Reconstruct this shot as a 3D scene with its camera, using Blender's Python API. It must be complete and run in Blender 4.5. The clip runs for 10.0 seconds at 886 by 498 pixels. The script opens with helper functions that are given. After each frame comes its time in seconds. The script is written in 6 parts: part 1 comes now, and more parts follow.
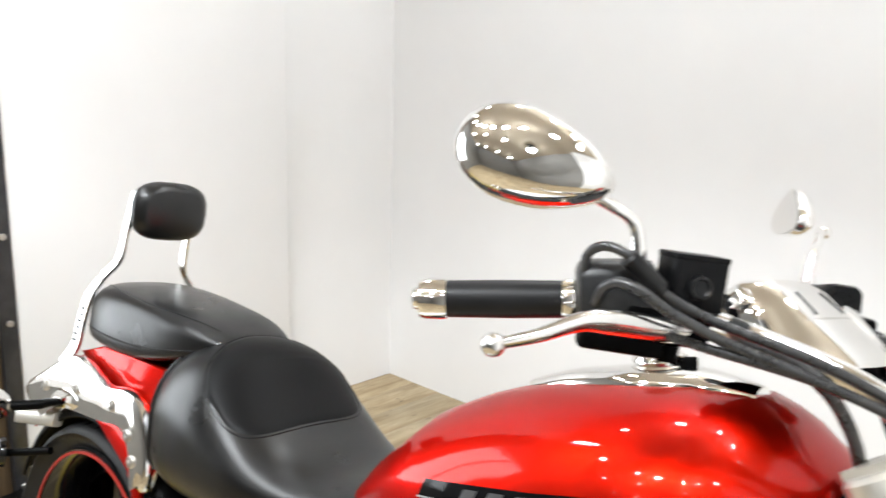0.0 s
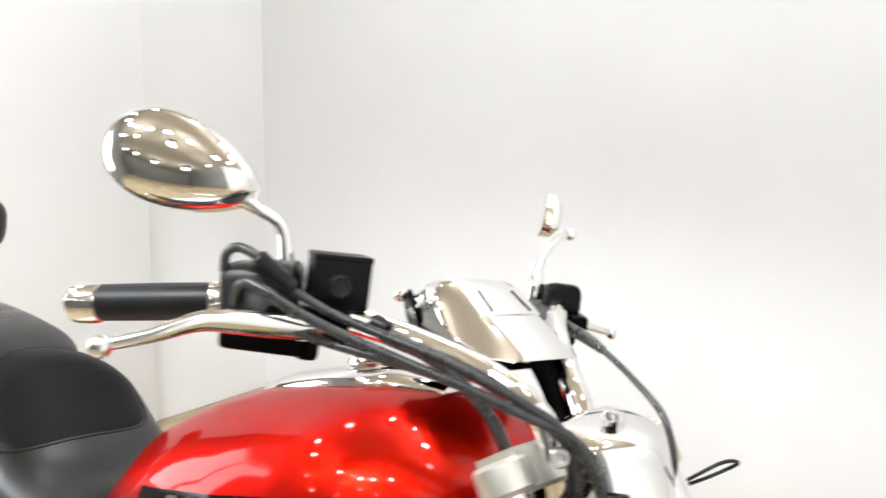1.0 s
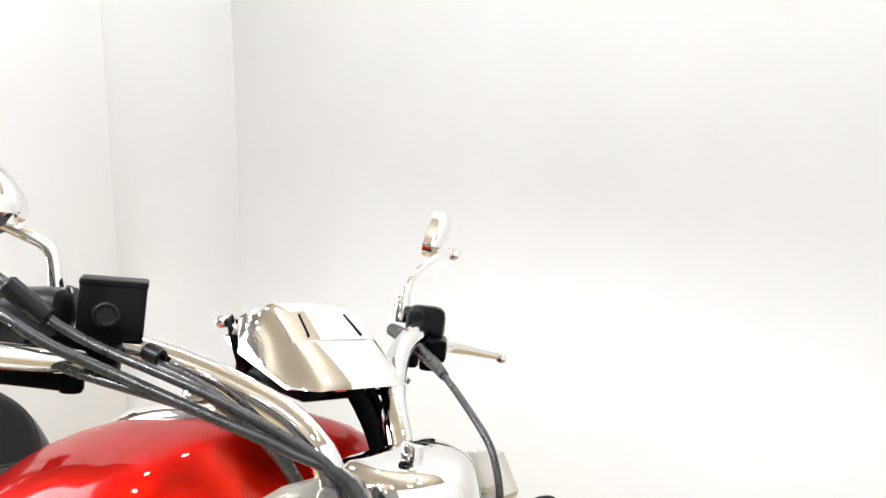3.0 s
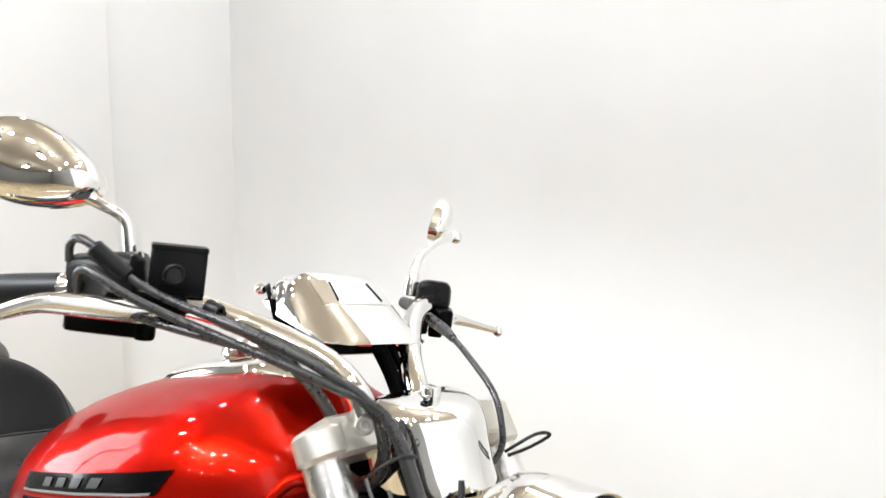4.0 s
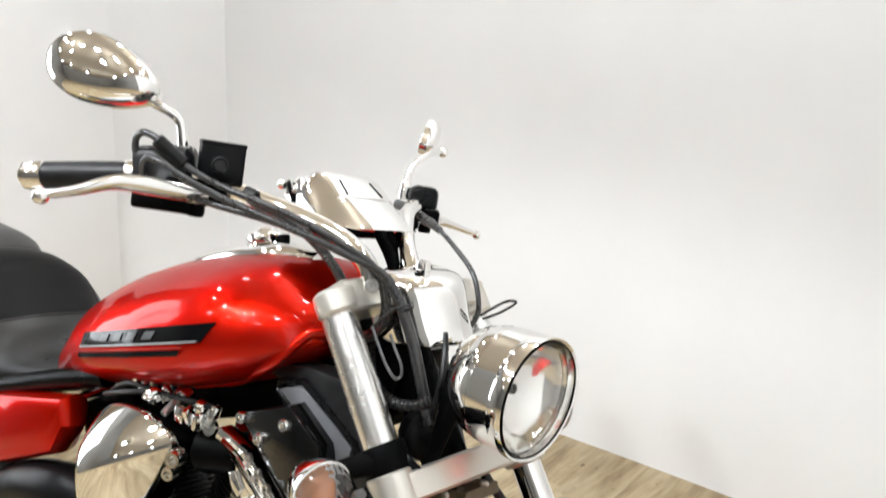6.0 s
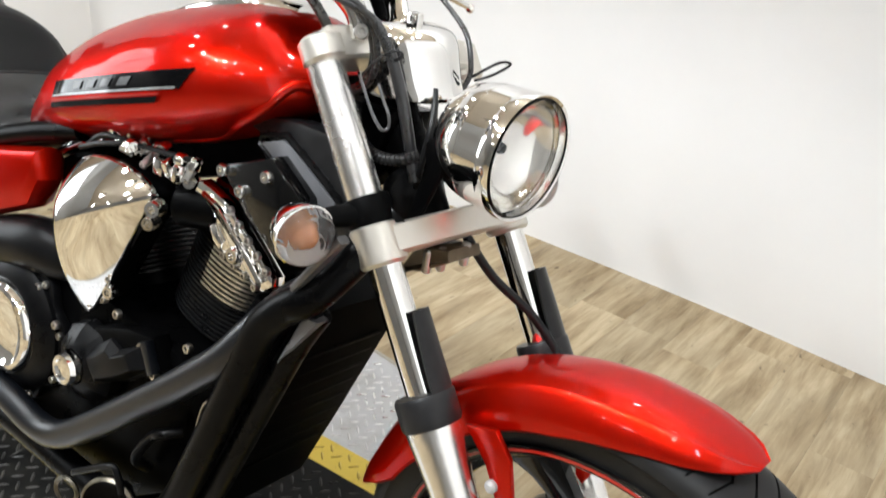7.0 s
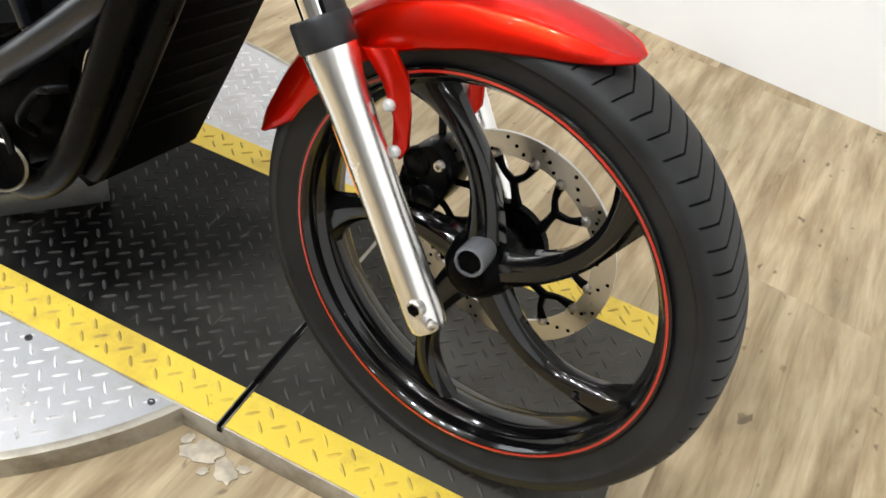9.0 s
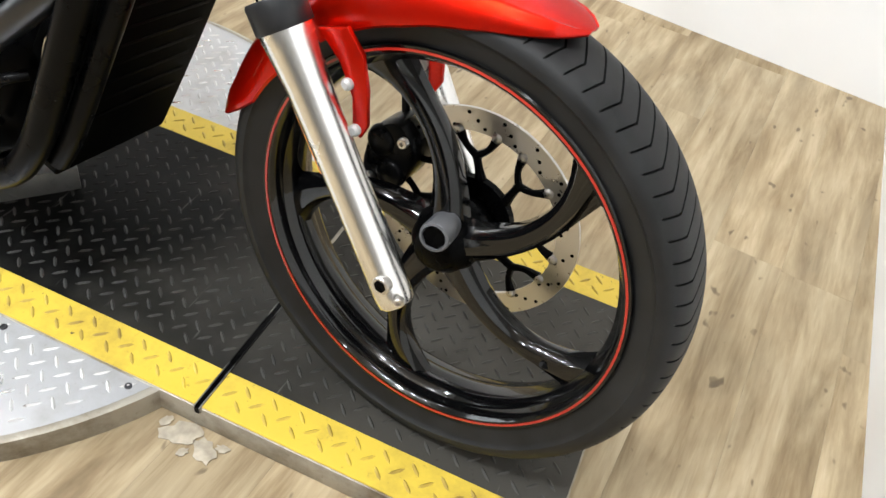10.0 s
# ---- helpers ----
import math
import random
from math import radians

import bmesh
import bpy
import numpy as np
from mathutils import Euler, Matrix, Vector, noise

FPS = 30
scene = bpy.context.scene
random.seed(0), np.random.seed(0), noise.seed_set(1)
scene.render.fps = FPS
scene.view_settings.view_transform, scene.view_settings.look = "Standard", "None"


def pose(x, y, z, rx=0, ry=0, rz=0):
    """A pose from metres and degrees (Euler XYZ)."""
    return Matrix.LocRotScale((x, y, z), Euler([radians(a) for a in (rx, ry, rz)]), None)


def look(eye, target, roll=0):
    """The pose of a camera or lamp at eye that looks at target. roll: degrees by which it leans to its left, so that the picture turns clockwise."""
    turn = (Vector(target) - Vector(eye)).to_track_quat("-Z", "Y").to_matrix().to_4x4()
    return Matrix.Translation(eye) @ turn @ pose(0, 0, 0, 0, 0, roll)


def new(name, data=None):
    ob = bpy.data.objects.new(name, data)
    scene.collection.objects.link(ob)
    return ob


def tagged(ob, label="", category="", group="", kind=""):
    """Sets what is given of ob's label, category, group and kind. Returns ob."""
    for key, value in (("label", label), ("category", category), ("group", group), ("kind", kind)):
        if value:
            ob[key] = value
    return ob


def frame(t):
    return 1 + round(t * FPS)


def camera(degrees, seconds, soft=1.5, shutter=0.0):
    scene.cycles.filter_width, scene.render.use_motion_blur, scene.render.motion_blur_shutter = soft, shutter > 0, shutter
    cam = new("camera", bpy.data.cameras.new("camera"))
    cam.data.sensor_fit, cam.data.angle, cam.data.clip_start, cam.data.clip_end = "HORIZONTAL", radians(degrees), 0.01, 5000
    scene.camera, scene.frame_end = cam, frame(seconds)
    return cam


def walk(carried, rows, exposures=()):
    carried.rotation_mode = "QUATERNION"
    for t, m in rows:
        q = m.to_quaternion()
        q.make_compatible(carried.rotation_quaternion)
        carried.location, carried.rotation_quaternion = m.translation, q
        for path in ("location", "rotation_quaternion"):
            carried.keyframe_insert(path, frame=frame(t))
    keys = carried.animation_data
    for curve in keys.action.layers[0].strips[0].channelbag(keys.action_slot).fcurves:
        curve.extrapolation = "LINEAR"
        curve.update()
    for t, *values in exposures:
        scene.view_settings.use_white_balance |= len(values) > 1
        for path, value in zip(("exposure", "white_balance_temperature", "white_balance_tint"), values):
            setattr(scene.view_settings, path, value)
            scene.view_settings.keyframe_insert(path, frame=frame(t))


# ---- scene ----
cam = camera(56.98, 10.0, soft=1.5, shutter=0.3)
ROWS = [  # seconds, eye, yaw, pitch, roll
    (0.0, -0.355, -0.633, 1.322, 39.04, -12.17, -1.46),
    (0.3, -0.288, -0.642, 1.335, 34.75, -11.65, -2.30),
    (0.5, -0.251, -0.642, 1.330, 33.43, -11.21, -1.92),
    (0.7, -0.222, -0.600, 1.331, 33.70, -12.20, -1.50),
    (1.0, -0.146, -0.497, 1.323, 34.25, -11.26, -1.58),
    (1.2, -0.102, -0.424, 1.319, 33.07, -11.15, -0.75),
    (1.5, -0.059, -0.355, 1.316, 32.84, -10.75, -0.30),
    (1.7, -0.045, -0.345, 1.325, 31.76, -10.90, -0.45),
    (2.0, -0.047, -0.333, 1.327, 32.85, -10.26, -0.75),
    (2.2, -0.036, -0.336, 1.325, 33.30, -10.25, -0.20),
    (2.5, -0.032, -0.334, 1.317, 34.71, -9.69, -0.53),
    (3.8, 0.031, -0.400, 1.310, 36.43, -9.83, 0.31),
    (4.0, 0.039, -0.462, 1.305, 34.58, -9.40, -0.85),
    (4.2, 0.074, -0.537, 1.315, 34.10, -9.92, -0.80),
    (4.5, 0.105, -0.641, 1.319, 31.81, -10.21, -4.18),
    (4.7, 0.126, -0.682, 1.317, 30.50, -8.70, -3.95),
    (5.0, 0.139, -0.685, 1.324, 32.84, -8.98, -2.61),
    (5.2, 0.149, -0.670, 1.324, 33.80, -8.31, -1.73),
    (6.3, 0.140, -0.637, 1.268, 33.70, -17.84, -3.69),
    (6.5, 0.139, -0.634, 1.247, 33.99, -20.84, -4.37),
    (6.8, 0.131, -0.638, 1.237, 33.03, -24.82, -5.36),
    (7.0, 0.138, -0.642, 1.218, 33.04, -26.27, -5.99),
    (7.2, 0.147, -0.634, 1.212, 33.55, -28.75, -6.20),
    (7.5, 0.145, -0.643, 1.188, 31.71, -30.12, -6.74),
    (7.7, 0.149, -0.643, 1.191, 31.05, -32.60, -7.10),
    (8.0, 0.156, -0.667, 1.163, 29.34, -34.33, -7.76),
    (8.2, 0.164, -0.672, 1.159, 28.25, -36.68, -7.50),
    (8.5, 0.172, -0.708, 1.141, 25.96, -39.12, -7.67),
    (8.7, 0.166, -0.720, 1.140, 25.05, -41.13, -8.45),
    (9.0, 0.183, -0.733, 1.113, 24.98, -42.62, -8.88),
    (9.2, 0.186, -0.751, 1.116, 24.40, -43.22, -10.15),
    (9.5, 0.197, -0.757, 1.114, 23.82, -44.42, -11.14),
    (9.7, 0.211, -0.733, 1.131, 24.40, -44.20, -9.88),
    (10.0, 0.213, -0.732, 1.125, 23.08, -43.95, -8.08),
]
EXPOSURES = [(0.0, 0.15), (2.5, 0.24), (4.5, 0.16), (6.5, 0.04), (8.0, 0.16), (9.0, 0.25), (10.0, 0.32)]
walk(cam, [(t, pose(x, y, z, 90 + pitch, roll, yaw)) for t, x, y, z, yaw, pitch, roll in ROWS], EXPOSURES)

# ---- light ----
world = bpy.data.worlds.new("world")
world.use_nodes = True
world.node_tree.nodes["Background"].inputs[0].default_value = (1.0, 0.95, 0.88, 1)
world.node_tree.nodes["Background"].inputs[1].default_value = 0.01
scene.world = world

SPOT_WATTS, CONE, BLEND, BARE_WATTS, WINDOW_WATTS = 70.0, 124, 0.25, 15.0, 22.0
LIFT = 0.05            # top of the turntable over the floor
CEIL = 2.9
ROOM = Matrix.Translation((-2.695, 1.938, 0)) @ Matrix.Rotation(radians(-5.3), 4, "Z")  # u east along the back wall, v north


def area(name, place, target, sx, sy, watts, colour=(1, 0.95, 0.88)):
    lamp = bpy.data.lights.new(name, "AREA")
    lamp.shape, lamp.size, lamp.size_y, lamp.energy, lamp.color = "RECTANGLE", sx, sy, watts, colour
    ob = new(name, lamp)
    ob.matrix_world = look(place, target)
    return ob


def bulb(name, kind, place, watts, radius=0.058, colour=(0.905, 0.955, 1.0)):
    lamp = bpy.data.lights.new(name, kind)
    lamp.energy, lamp.shadow_soft_size, lamp.color = watts, radius, colour
    if kind == "SPOT":
        lamp.spot_size, lamp.spot_blend = radians(CONE), BLEND
    ob = new(name, lamp)
    ob.location = place
    return ob


# a ring of ceiling lamps over the turntable: spots aimed straight down, and bare bulbs towards the back wall
RING_C, RING_R = (-1.05, -0.02), 1.20
RING = [(8, 0.05), (30, 0.0), (52, 0.0), (75, 0.0), (105, 0.0), (140, 0.15), (175, 0.2), (205, 0.4), (232, 1.0), (250, 0.0), (268, 1.25), (286, 1.25), (304, 0.0), (330, 0.35)]  # bearing, share of a spot
SPOTS = []
for turn, share in RING:
    px, py = RING_C[0] + 1.15 * RING_R * math.cos(radians(turn)), RING_C[1] + RING_R * math.sin(radians(turn))
    SPOTS.append((px, py))
    if share:
        bulb("spot_light", "SPOT", (px, py, CEIL - 0.20), SPOT_WATTS * share)
    else:
        bulb("bare_bulb", "POINT", (px, py, CEIL - 0.20), BARE_WATTS * (0.2 if turn < 40 else 1.0))
# more bulbs over the open room behind the camera
SHOWROOM = [(u, v) for v in (-3.6, -5.2) for u in (0.6, 1.6, 2.6, 3.4)]
for u, v in SHOWROOM:
    place = ROOM @ Vector((u, v, CEIL - 0.20))
    SPOTS.append((place.x, place.y))
    bulb("bare_bulb", "POINT", place, 7.0)
# daylight through the side window beyond the door post
WIN = (-3.10, -2.00, 0.55, 2.00)   # v from, v to, z from, z to
area("window_daylight", ROOM @ Vector((-0.10, (WIN[0] + WIN[1]) / 2, (WIN[2] + WIN[3]) / 2)), ROOM @ Vector((2.0, (WIN[0] + WIN[1]) / 2, (WIN[2] + WIN[3]) / 2)), WIN[1] - WIN[0], WIN[3] - WIN[2], WINDOW_WATTS, (0.88, 0.95, 1.0))

# ---- materials ----
def material(name, colour=(0.5, 0.5, 0.5), rough=0.5, metal=0.0, coat=0.0, coat_rough=0.03, spec=0.5):
    m = bpy.data.materials.new(name)
    m.use_nodes = True
    b = m.node_tree.nodes["Principled BSDF"]
    b.inputs["Base Color"].default_value = (*colour, 1)
    b.inputs["Roughness"].default_value = rough
    b.inputs["Metallic"].default_value = metal
    b.inputs["Coat Weight"].default_value = coat
    b.inputs["Coat Roughness"].default_value = coat_rough
    b.inputs["Specular IOR Level"].default_value = spec
    return m


def nodes_of(m):
    t = m.node_tree
    return t, t.nodes["Principled BSDF"]


def coords(t, scale=(1, 1, 1), kind="Object"):
    c, mp = t.nodes.new("ShaderNodeTexCoord"), t.nodes.new("ShaderNodeMapping")
    mp.inputs["Scale"].default_value = scale
    t.links.new(c.outputs[kind], mp.inputs[0])
    return mp.outputs[0]


def noise_node(t, vec, scale, detail=4, rough=0.55, dist=0.0):
    n = t.nodes.new("ShaderNodeTexNoise")
    n.inputs["Scale"].default_value, n.inputs["Detail"].default_value = scale, detail
    n.inputs["Roughness"].default_value, n.inputs["Distortion"].default_value = rough, dist
    t.links.new(vec, n.inputs["Vector"])
    return n.outputs["Fac"]


def ramp(t, fac, stops):
    r = t.nodes.new("ShaderNodeValToRGB")
    while len(r.color_ramp.elements) < len(stops):
        r.color_ramp.elements.new(0.5)
    for e, (p, c) in zip(r.color_ramp.elements, stops):
        e.position = p
        e.color = (*c, 1) if len(c) == 3 else c
    t.links.new(fac, r.inputs[0])
    return r.outputs[0]


def span(t, fac, lo, hi, a=0.0, b=1.0):
    r = t.nodes.new("ShaderNodeMapRange")
    for i, v in zip((1, 2, 3, 4), (lo, hi, a, b)):
        r.inputs[i].default_value = v
    t.links.new(fac, r.inputs[0])
    return r.outputs[0]


def mix(t, fac, a, b, how="MIX"):
    m = t.nodes.new("ShaderNodeMix")
    m.data_type, m.blend_type = "RGBA", how
    for sock, v in ((m.inputs[0], fac), (m.inputs[6], a), (m.inputs[7], b)):
        if hasattr(v, "links"):
            t.links.new(v, sock)
        else:
            sock.default_value = v if isinstance(v, (int, float)) else (*v, 1)
    return m.outputs[2]


def bump(t, b, height, strength=0.2, distance=0.002, to="Normal"):
    n = t.nodes.new("ShaderNodeBump")
    n.inputs["Strength"].default_value, n.inputs["Distance"].default_value = strength, distance
    t.links.new(height, n.inputs["Height"])
    t.links.new(n.outputs[0], b.inputs[to])


def worn(m, scale=30, lo=0.7, hi=1.15, rough=(0.0, 0.0), bumps=0.0, bump_scale=300, stretch=(1, 1, 1)):
    """Two scales of change in colour and gloss over a plain material."""
    t, b = nodes_of(m)
    base = tuple(b.inputs["Base Color"].default_value)[:3]
    r0 = b.inputs["Roughness"].default_value
    v = coords(t, stretch)
    n1, n2 = noise_node(t, v, scale, 5), noise_node(t, v, scale * 0.13, 3)
    both = t.nodes.new("ShaderNodeMath")
    both.operation = "ADD"
    t.links.new(n1, both.inputs[0])
    t.links.new(n2, both.inputs[1])
    c = ramp(t, span(t, both.outputs[0], 0.7, 1.3), [(0, tuple(x * lo for x in base)), (1, tuple(min(1, x * hi) for x in base))])
    t.links.new(c, b.inputs["Base Color"])
    if rough[1]:
        t.links.new(span(t, both.outputs[0], 0.7, 1.3, r0 + rough[0], r0 + rough[1]), b.inputs["Roughness"])
    if bumps:
        bump(t, b, noise_node(t, v, bump_scale, 3), bumps, 0.001)
    return m


def red_paint():
    m = material("candy_red_paint", (0.50, 0.012, 0.008), 0.37, 0.86, 0.6, 0.004, 0.10)
    t, b = nodes_of(m)
    v = coords(t)
    flake = noise_node(t, v, 2600, 1)
    soft = noise_node(t, v, 6, 2)
    c = ramp(t, soft, [(0.3, (0.54, 0.0055, 0.0010)), (0.7, (0.63, 0.0085, 0.0014))])
    c = mix(t, span(t, flake, 0.55, 0.8), c, (0.90, 0.045, 0.012))
    t.links.new(c, b.inputs["Base Color"])
    b.inputs["Coat IOR"].default_value = 1.42
    b.inputs["Specular Tint"].default_value = (0.45, 0.02, 0.01, 1)
    bump(t, b, flake, 0.05, 0.0002)
    return m


def chrome_metal():
    m = material("chrome", (0.88, 0.87, 0.85), 0.035, 1.0)
    t, b = nodes_of(m)
    v = coords(t)
    t.links.new(span(t, noise_node(t, v, 45, 4), 0.3, 0.8, 0.012, 0.05), b.inputs["Roughness"])
    return m


def leather_skin():
    m = material("black_leather", (0.012, 0.012, 0.0125), 0.30, 0, 0, 0.3, 0.52)
    t, b = nodes_of(m)
    v = coords(t)
    vor = t.nodes.new("ShaderNodeTexVoronoi")
    vor.inputs["Scale"].default_value = 420
    t.links.new(v, vor.inputs["Vector"])
    n = noise_node(t, v, 9, 5)
    t.links.new(ramp(t, n, [(0.3, (0.0015, 0.0015, 0.0017)), (0.75, (0.004, 0.004, 0.0042))]), b.inputs["Base Color"])
    t.links.new(span(t, n, 0.3, 0.8, 0.25, 0.42), b.inputs["Roughness"])
    crease = noise_node(t, coords(t, (1, 1, 2.5)), 26, 5, 0.6, 1.2)
    both = mix(t, 0.5, vor.outputs["Distance"], crease)
    bump(t, b, both, 0.22, 0.0010)
    return m


def plank_wood():
    m = material("vinyl_plank", (0.3, 0.22, 0.13), 0.45)
    t, b = nodes_of(m)
    info = t.nodes.new("ShaderNodeObjectInfo")
    c0 = t.nodes.new("ShaderNodeTexCoord")
    add = t.nodes.new("ShaderNodeVectorMath")
    add.operation = "MULTIPLY_ADD"
    comb = t.nodes.new("ShaderNodeCombineXYZ")
    for i in range(3):
        t.links.new(info.outputs["Random"], comb.inputs[i])
    t.links.new(comb.outputs[0], add.inputs[0])
    add.inputs[1].default_value = (37, 53, 11)
    t.links.new(c0.outputs["Object"], add.inputs[2])
    mp = t.nodes.new("ShaderNodeMapping")
    mp.inputs["Scale"].default_value = (1, 0.05, 1)
    t.links.new(add.outputs[0], mp.inputs[0])
    mp2 = t.nodes.new("ShaderNodeMapping")
    mp2.inputs["Scale"].default_value = (1, 0.13, 1)
    t.links.new(add.outputs[0], mp2.inputs[0])
    grain = noise_node(t, mp.outputs[0], 90, 5, 0.65, 0.3)
    blot = noise_node(t, mp2.outputs[0], 17, 5, 0.62, 0.35)
    broad = noise_node(t, c0.outputs["Object"], 2.2, 3, 0.5, 0.5)
    mp3 = t.nodes.new("ShaderNodeMapping")
    mp3.inputs["Scale"].default_value = (1, 0.5, 1)
    t.links.new(add.outputs[0], mp3.inputs[0])
    knots = noise_node(t, mp3.outputs[0], 48, 1, 0.3)
    c = ramp(t, blot, [(0.28, (0.175, 0.120, 0.062)), (0.42, (0.310, 0.230, 0.132)), (0.55, (0.44, 0.345, 0.212)), (0.74, (0.58, 0.480, 0.322))])
    c = mix(t, span(t, grain, 0.48, 0.72, 0.0, 0.38), c, (0.19, 0.125, 0.06))
    c = mix(t, span(t, broad, 0.45, 0.70, 0.0, 0.25), c, (0.56, 0.50, 0.36))
    c = mix(t, span(t, knots, 0.73, 0.80, 0.0, 0.7), c, (0.075, 0.05, 0.03))
    hue = t.nodes.new("ShaderNodeHueSaturation")
    t.links.new(span(t, info.outputs["Random"], 0, 1, 0.88, 1.08), hue.inputs["Value"])
    hue.inputs["Saturation"].default_value = 1.0
    t.links.new(c, hue.inputs["Color"])
    t.links.new(hue.outputs[0], b.inputs["Base Color"])
    t.links.new(span(t, grain, 0.3, 0.8, 0.48, 0.66), b.inputs["Roughness"])
    b.inputs["Specular IOR Level"].default_value = 0.35
    bump(t, b, grain, 0.12, 0.001)
    return m


def brushed(name, colour, rough, stretch, relief=0.025):
    m = material(name, colour, rough, 1.0)
    t, b = nodes_of(m)
    n = noise_node(t, coords(t, stretch), 120, 5)
    t.links.new(span(t, n, 0.3, 0.7, rough - 0.06, rough + 0.08), b.inputs["Roughness"])
    bump(t, b, n, relief, 0.0003)
    return m


def dirty_plate(name, colour, rough, metal, dirt, lo, hi, scratch=0.0, chips=0.0, dust_and_shade=0.0):
    m = material(name, colour, rough, metal)
    t, b = nodes_of(m)
    v = coords(t)
    n = noise_node(t, v, 9, 6, 0.65)
    fine = noise_node(t, v, 90, 4, 0.7)
    c = mix(t, span(t, n, lo, hi), colour, dirt)
    if dust_and_shade:   # drive-on dust; its fade also paints the shade under the bike
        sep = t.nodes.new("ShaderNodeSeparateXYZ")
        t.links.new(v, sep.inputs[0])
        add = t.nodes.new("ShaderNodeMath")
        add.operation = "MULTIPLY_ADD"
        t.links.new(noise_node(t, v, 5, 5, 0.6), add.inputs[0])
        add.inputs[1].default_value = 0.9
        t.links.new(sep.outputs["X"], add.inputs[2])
        c = mix(t, span(t, add.outputs[0], -0.12, 0.40, 0, dust_and_shade), c, (0.062, 0.058, 0.050))
    c = mix(t, span(t, fine, 0.62, 0.72, 0, 0.55), c, dirt)
    if scratch:
        c = mix(t, span(t, noise_node(t, coords(t, (1, 0.1, 1)), 60, 3), 0.68, 0.75, 0, scratch), c, (0.30, 0.29, 0.27))
    if chips:
        c = mix(t, span(t, noise_node(t, v, 34, 4, 0.7), 0.68, 0.71, 0, chips), c, (0.03, 0.028, 0.025))
    t.links.new(c, b.inputs["Base Color"])
    t.links.new(span(t, n, 0.3, 0.7, rough - 0.08, rough + 0.15), b.inputs["Roughness"])
    bump(t, b, fine, 0.1, 0.0006)
    return m


RED = red_paint()
CHROME = chrome_metal()
LEATHER = leather_skin()
PLANK = plank_wood()
ALU = worn(material("brushed_aluminium", (0.90, 0.89, 0.875), 0.24, 1.0), 12, 0.95, 1.03, (0, 0.05))
POLISHED = brushed("polished_alloy", (0.82, 0.81, 0.79), 0.16, (1, 1, 1))
SATIN = brushed("satin_cast_alloy", (0.70, 0.67, 0.61), 0.38, (1, 1, 1))
SATIN.node_tree.nodes["Principled BSDF"].inputs["Metallic"].default_value = 0.88
BLACK_GLOSS = worn(material("gloss_black_enamel", (0.002, 0.002, 0.0022), 0.09, 0, 0.45, spec=0.25), 14, 0.7, 1.3, (0, 0.06))
BLACK_SATIN = worn(material("satin_black_paint", (0.0014, 0.0014, 0.0015), 0.26, 0.0, spec=0.035), 25, 0.7, 1.5, (-0.05, 0.12), 0.06)
BLACK_PLASTIC = worn(material("black_plastic", (0.0014, 0.0014, 0.0015), 0.40, spec=0.05), 60, 0.7, 1.4, (-0.05, 0.1), 0.12, 700)
PANEL_LEATHER = worn(material("dull_black_leather", (0.0022, 0.0022, 0.0024), 0.42, spec=0.14), 9, 0.6, 1.6, (-0.05, 0.1), 0.16, 420)
RUBBER = worn(material("tyre_rubber", (0.011, 0.011, 0.0112), 0.52, spec=0.25), 22, 0.6, 1.7, (-0.08, 0.1), 0.12, 500)
# groove faces get a darker rubber, the shade put into the colour
GROOVE = material("shaded_tread_groove", (0.005, 0.005, 0.005), 0.7, spec=0.1)
HOUSING = worn(material("grey_black_housing", (0.004, 0.004, 0.0044), 0.30, spec=0.12), 50, 0.7, 1.4, (-0.05, 0.1), 0.10, 600)
SWITCH_GREY = worn(material("dark_grey_switch_casting", (0.010, 0.0102, 0.011), 0.34, spec=0.40), 50, 0.7, 1.4, (-0.05, 0.1), 0.10, 600)
HOSE = worn(material("hose_rubber", (0.007, 0.007, 0.0075), 0.34, spec=0.28), 40, 0.7, 1.4, (0, 0.12))
CABLE = worn(material("cable_sheath", (0.022, 0.022, 0.023), 0.26, spec=0.7), 160, 0.7, 1.3, (-0.05, 0.12), 0.15, 900)
GUARD = worn(material("grey_black_guard", (0.012, 0.012, 0.013), 0.36, spec=0.30), 50, 0.7, 1.4, (-0.05, 0.1), 0.08, 600)
FIN_BLACK = worn(material("glossy_black_fins", (0.005, 0.005, 0.0055), 0.26, spec=0.34), 50, 0.7, 1.4, (-0.05, 0.1))
RAD_BLACK = worn(material("dull_black_radiator", (0.001, 0.001, 0.001), 0.55, spec=0.02), 40, 0.6, 1.6)
BAR_GREY = worn(material("grey_satin_bar", (0.16, 0.16, 0.165), 0.34, 0.7), 40, 0.7, 1.2)
GREY_PLASTIC = worn(material("grey_plastic", (0.12, 0.122, 0.13), 0.35), 30, 0.85, 1.1)
NUB = worn(material("pale_grey_plastic", (0.42, 0.42, 0.41), 0.40), 60, 0.8, 1.1)
STEEL = brushed("brake_disc_steel", (0.55, 0.54, 0.52), 0.32, (1, 1, 1))
WORN_RIM = worn(material("worn_steel_rim", (0.16, 0.145, 0.115), 0.36, 1.0), 60, 0.3, 1.5)
FRAME_BLACK = worn(material("black_frame_enamel", (0.0018, 0.0018, 0.002), 0.27, spec=0.09), 25, 0.7, 1.4, (-0.05, 0.1))
EXHAUST = worn(material("matt_exhaust_paint", (0.0034, 0.0042, 0.0060), 0.30, spec=0.55), 20, 0.8, 1.3, (-0.04, 0.08), 0.05)
# brighter metal for the stretch of fin rim that catches light
FIN = worn(material("lit_fin_metal", (0.60, 0.60, 0.58), 0.34, 1.0), 60, 0.5, 1.5)
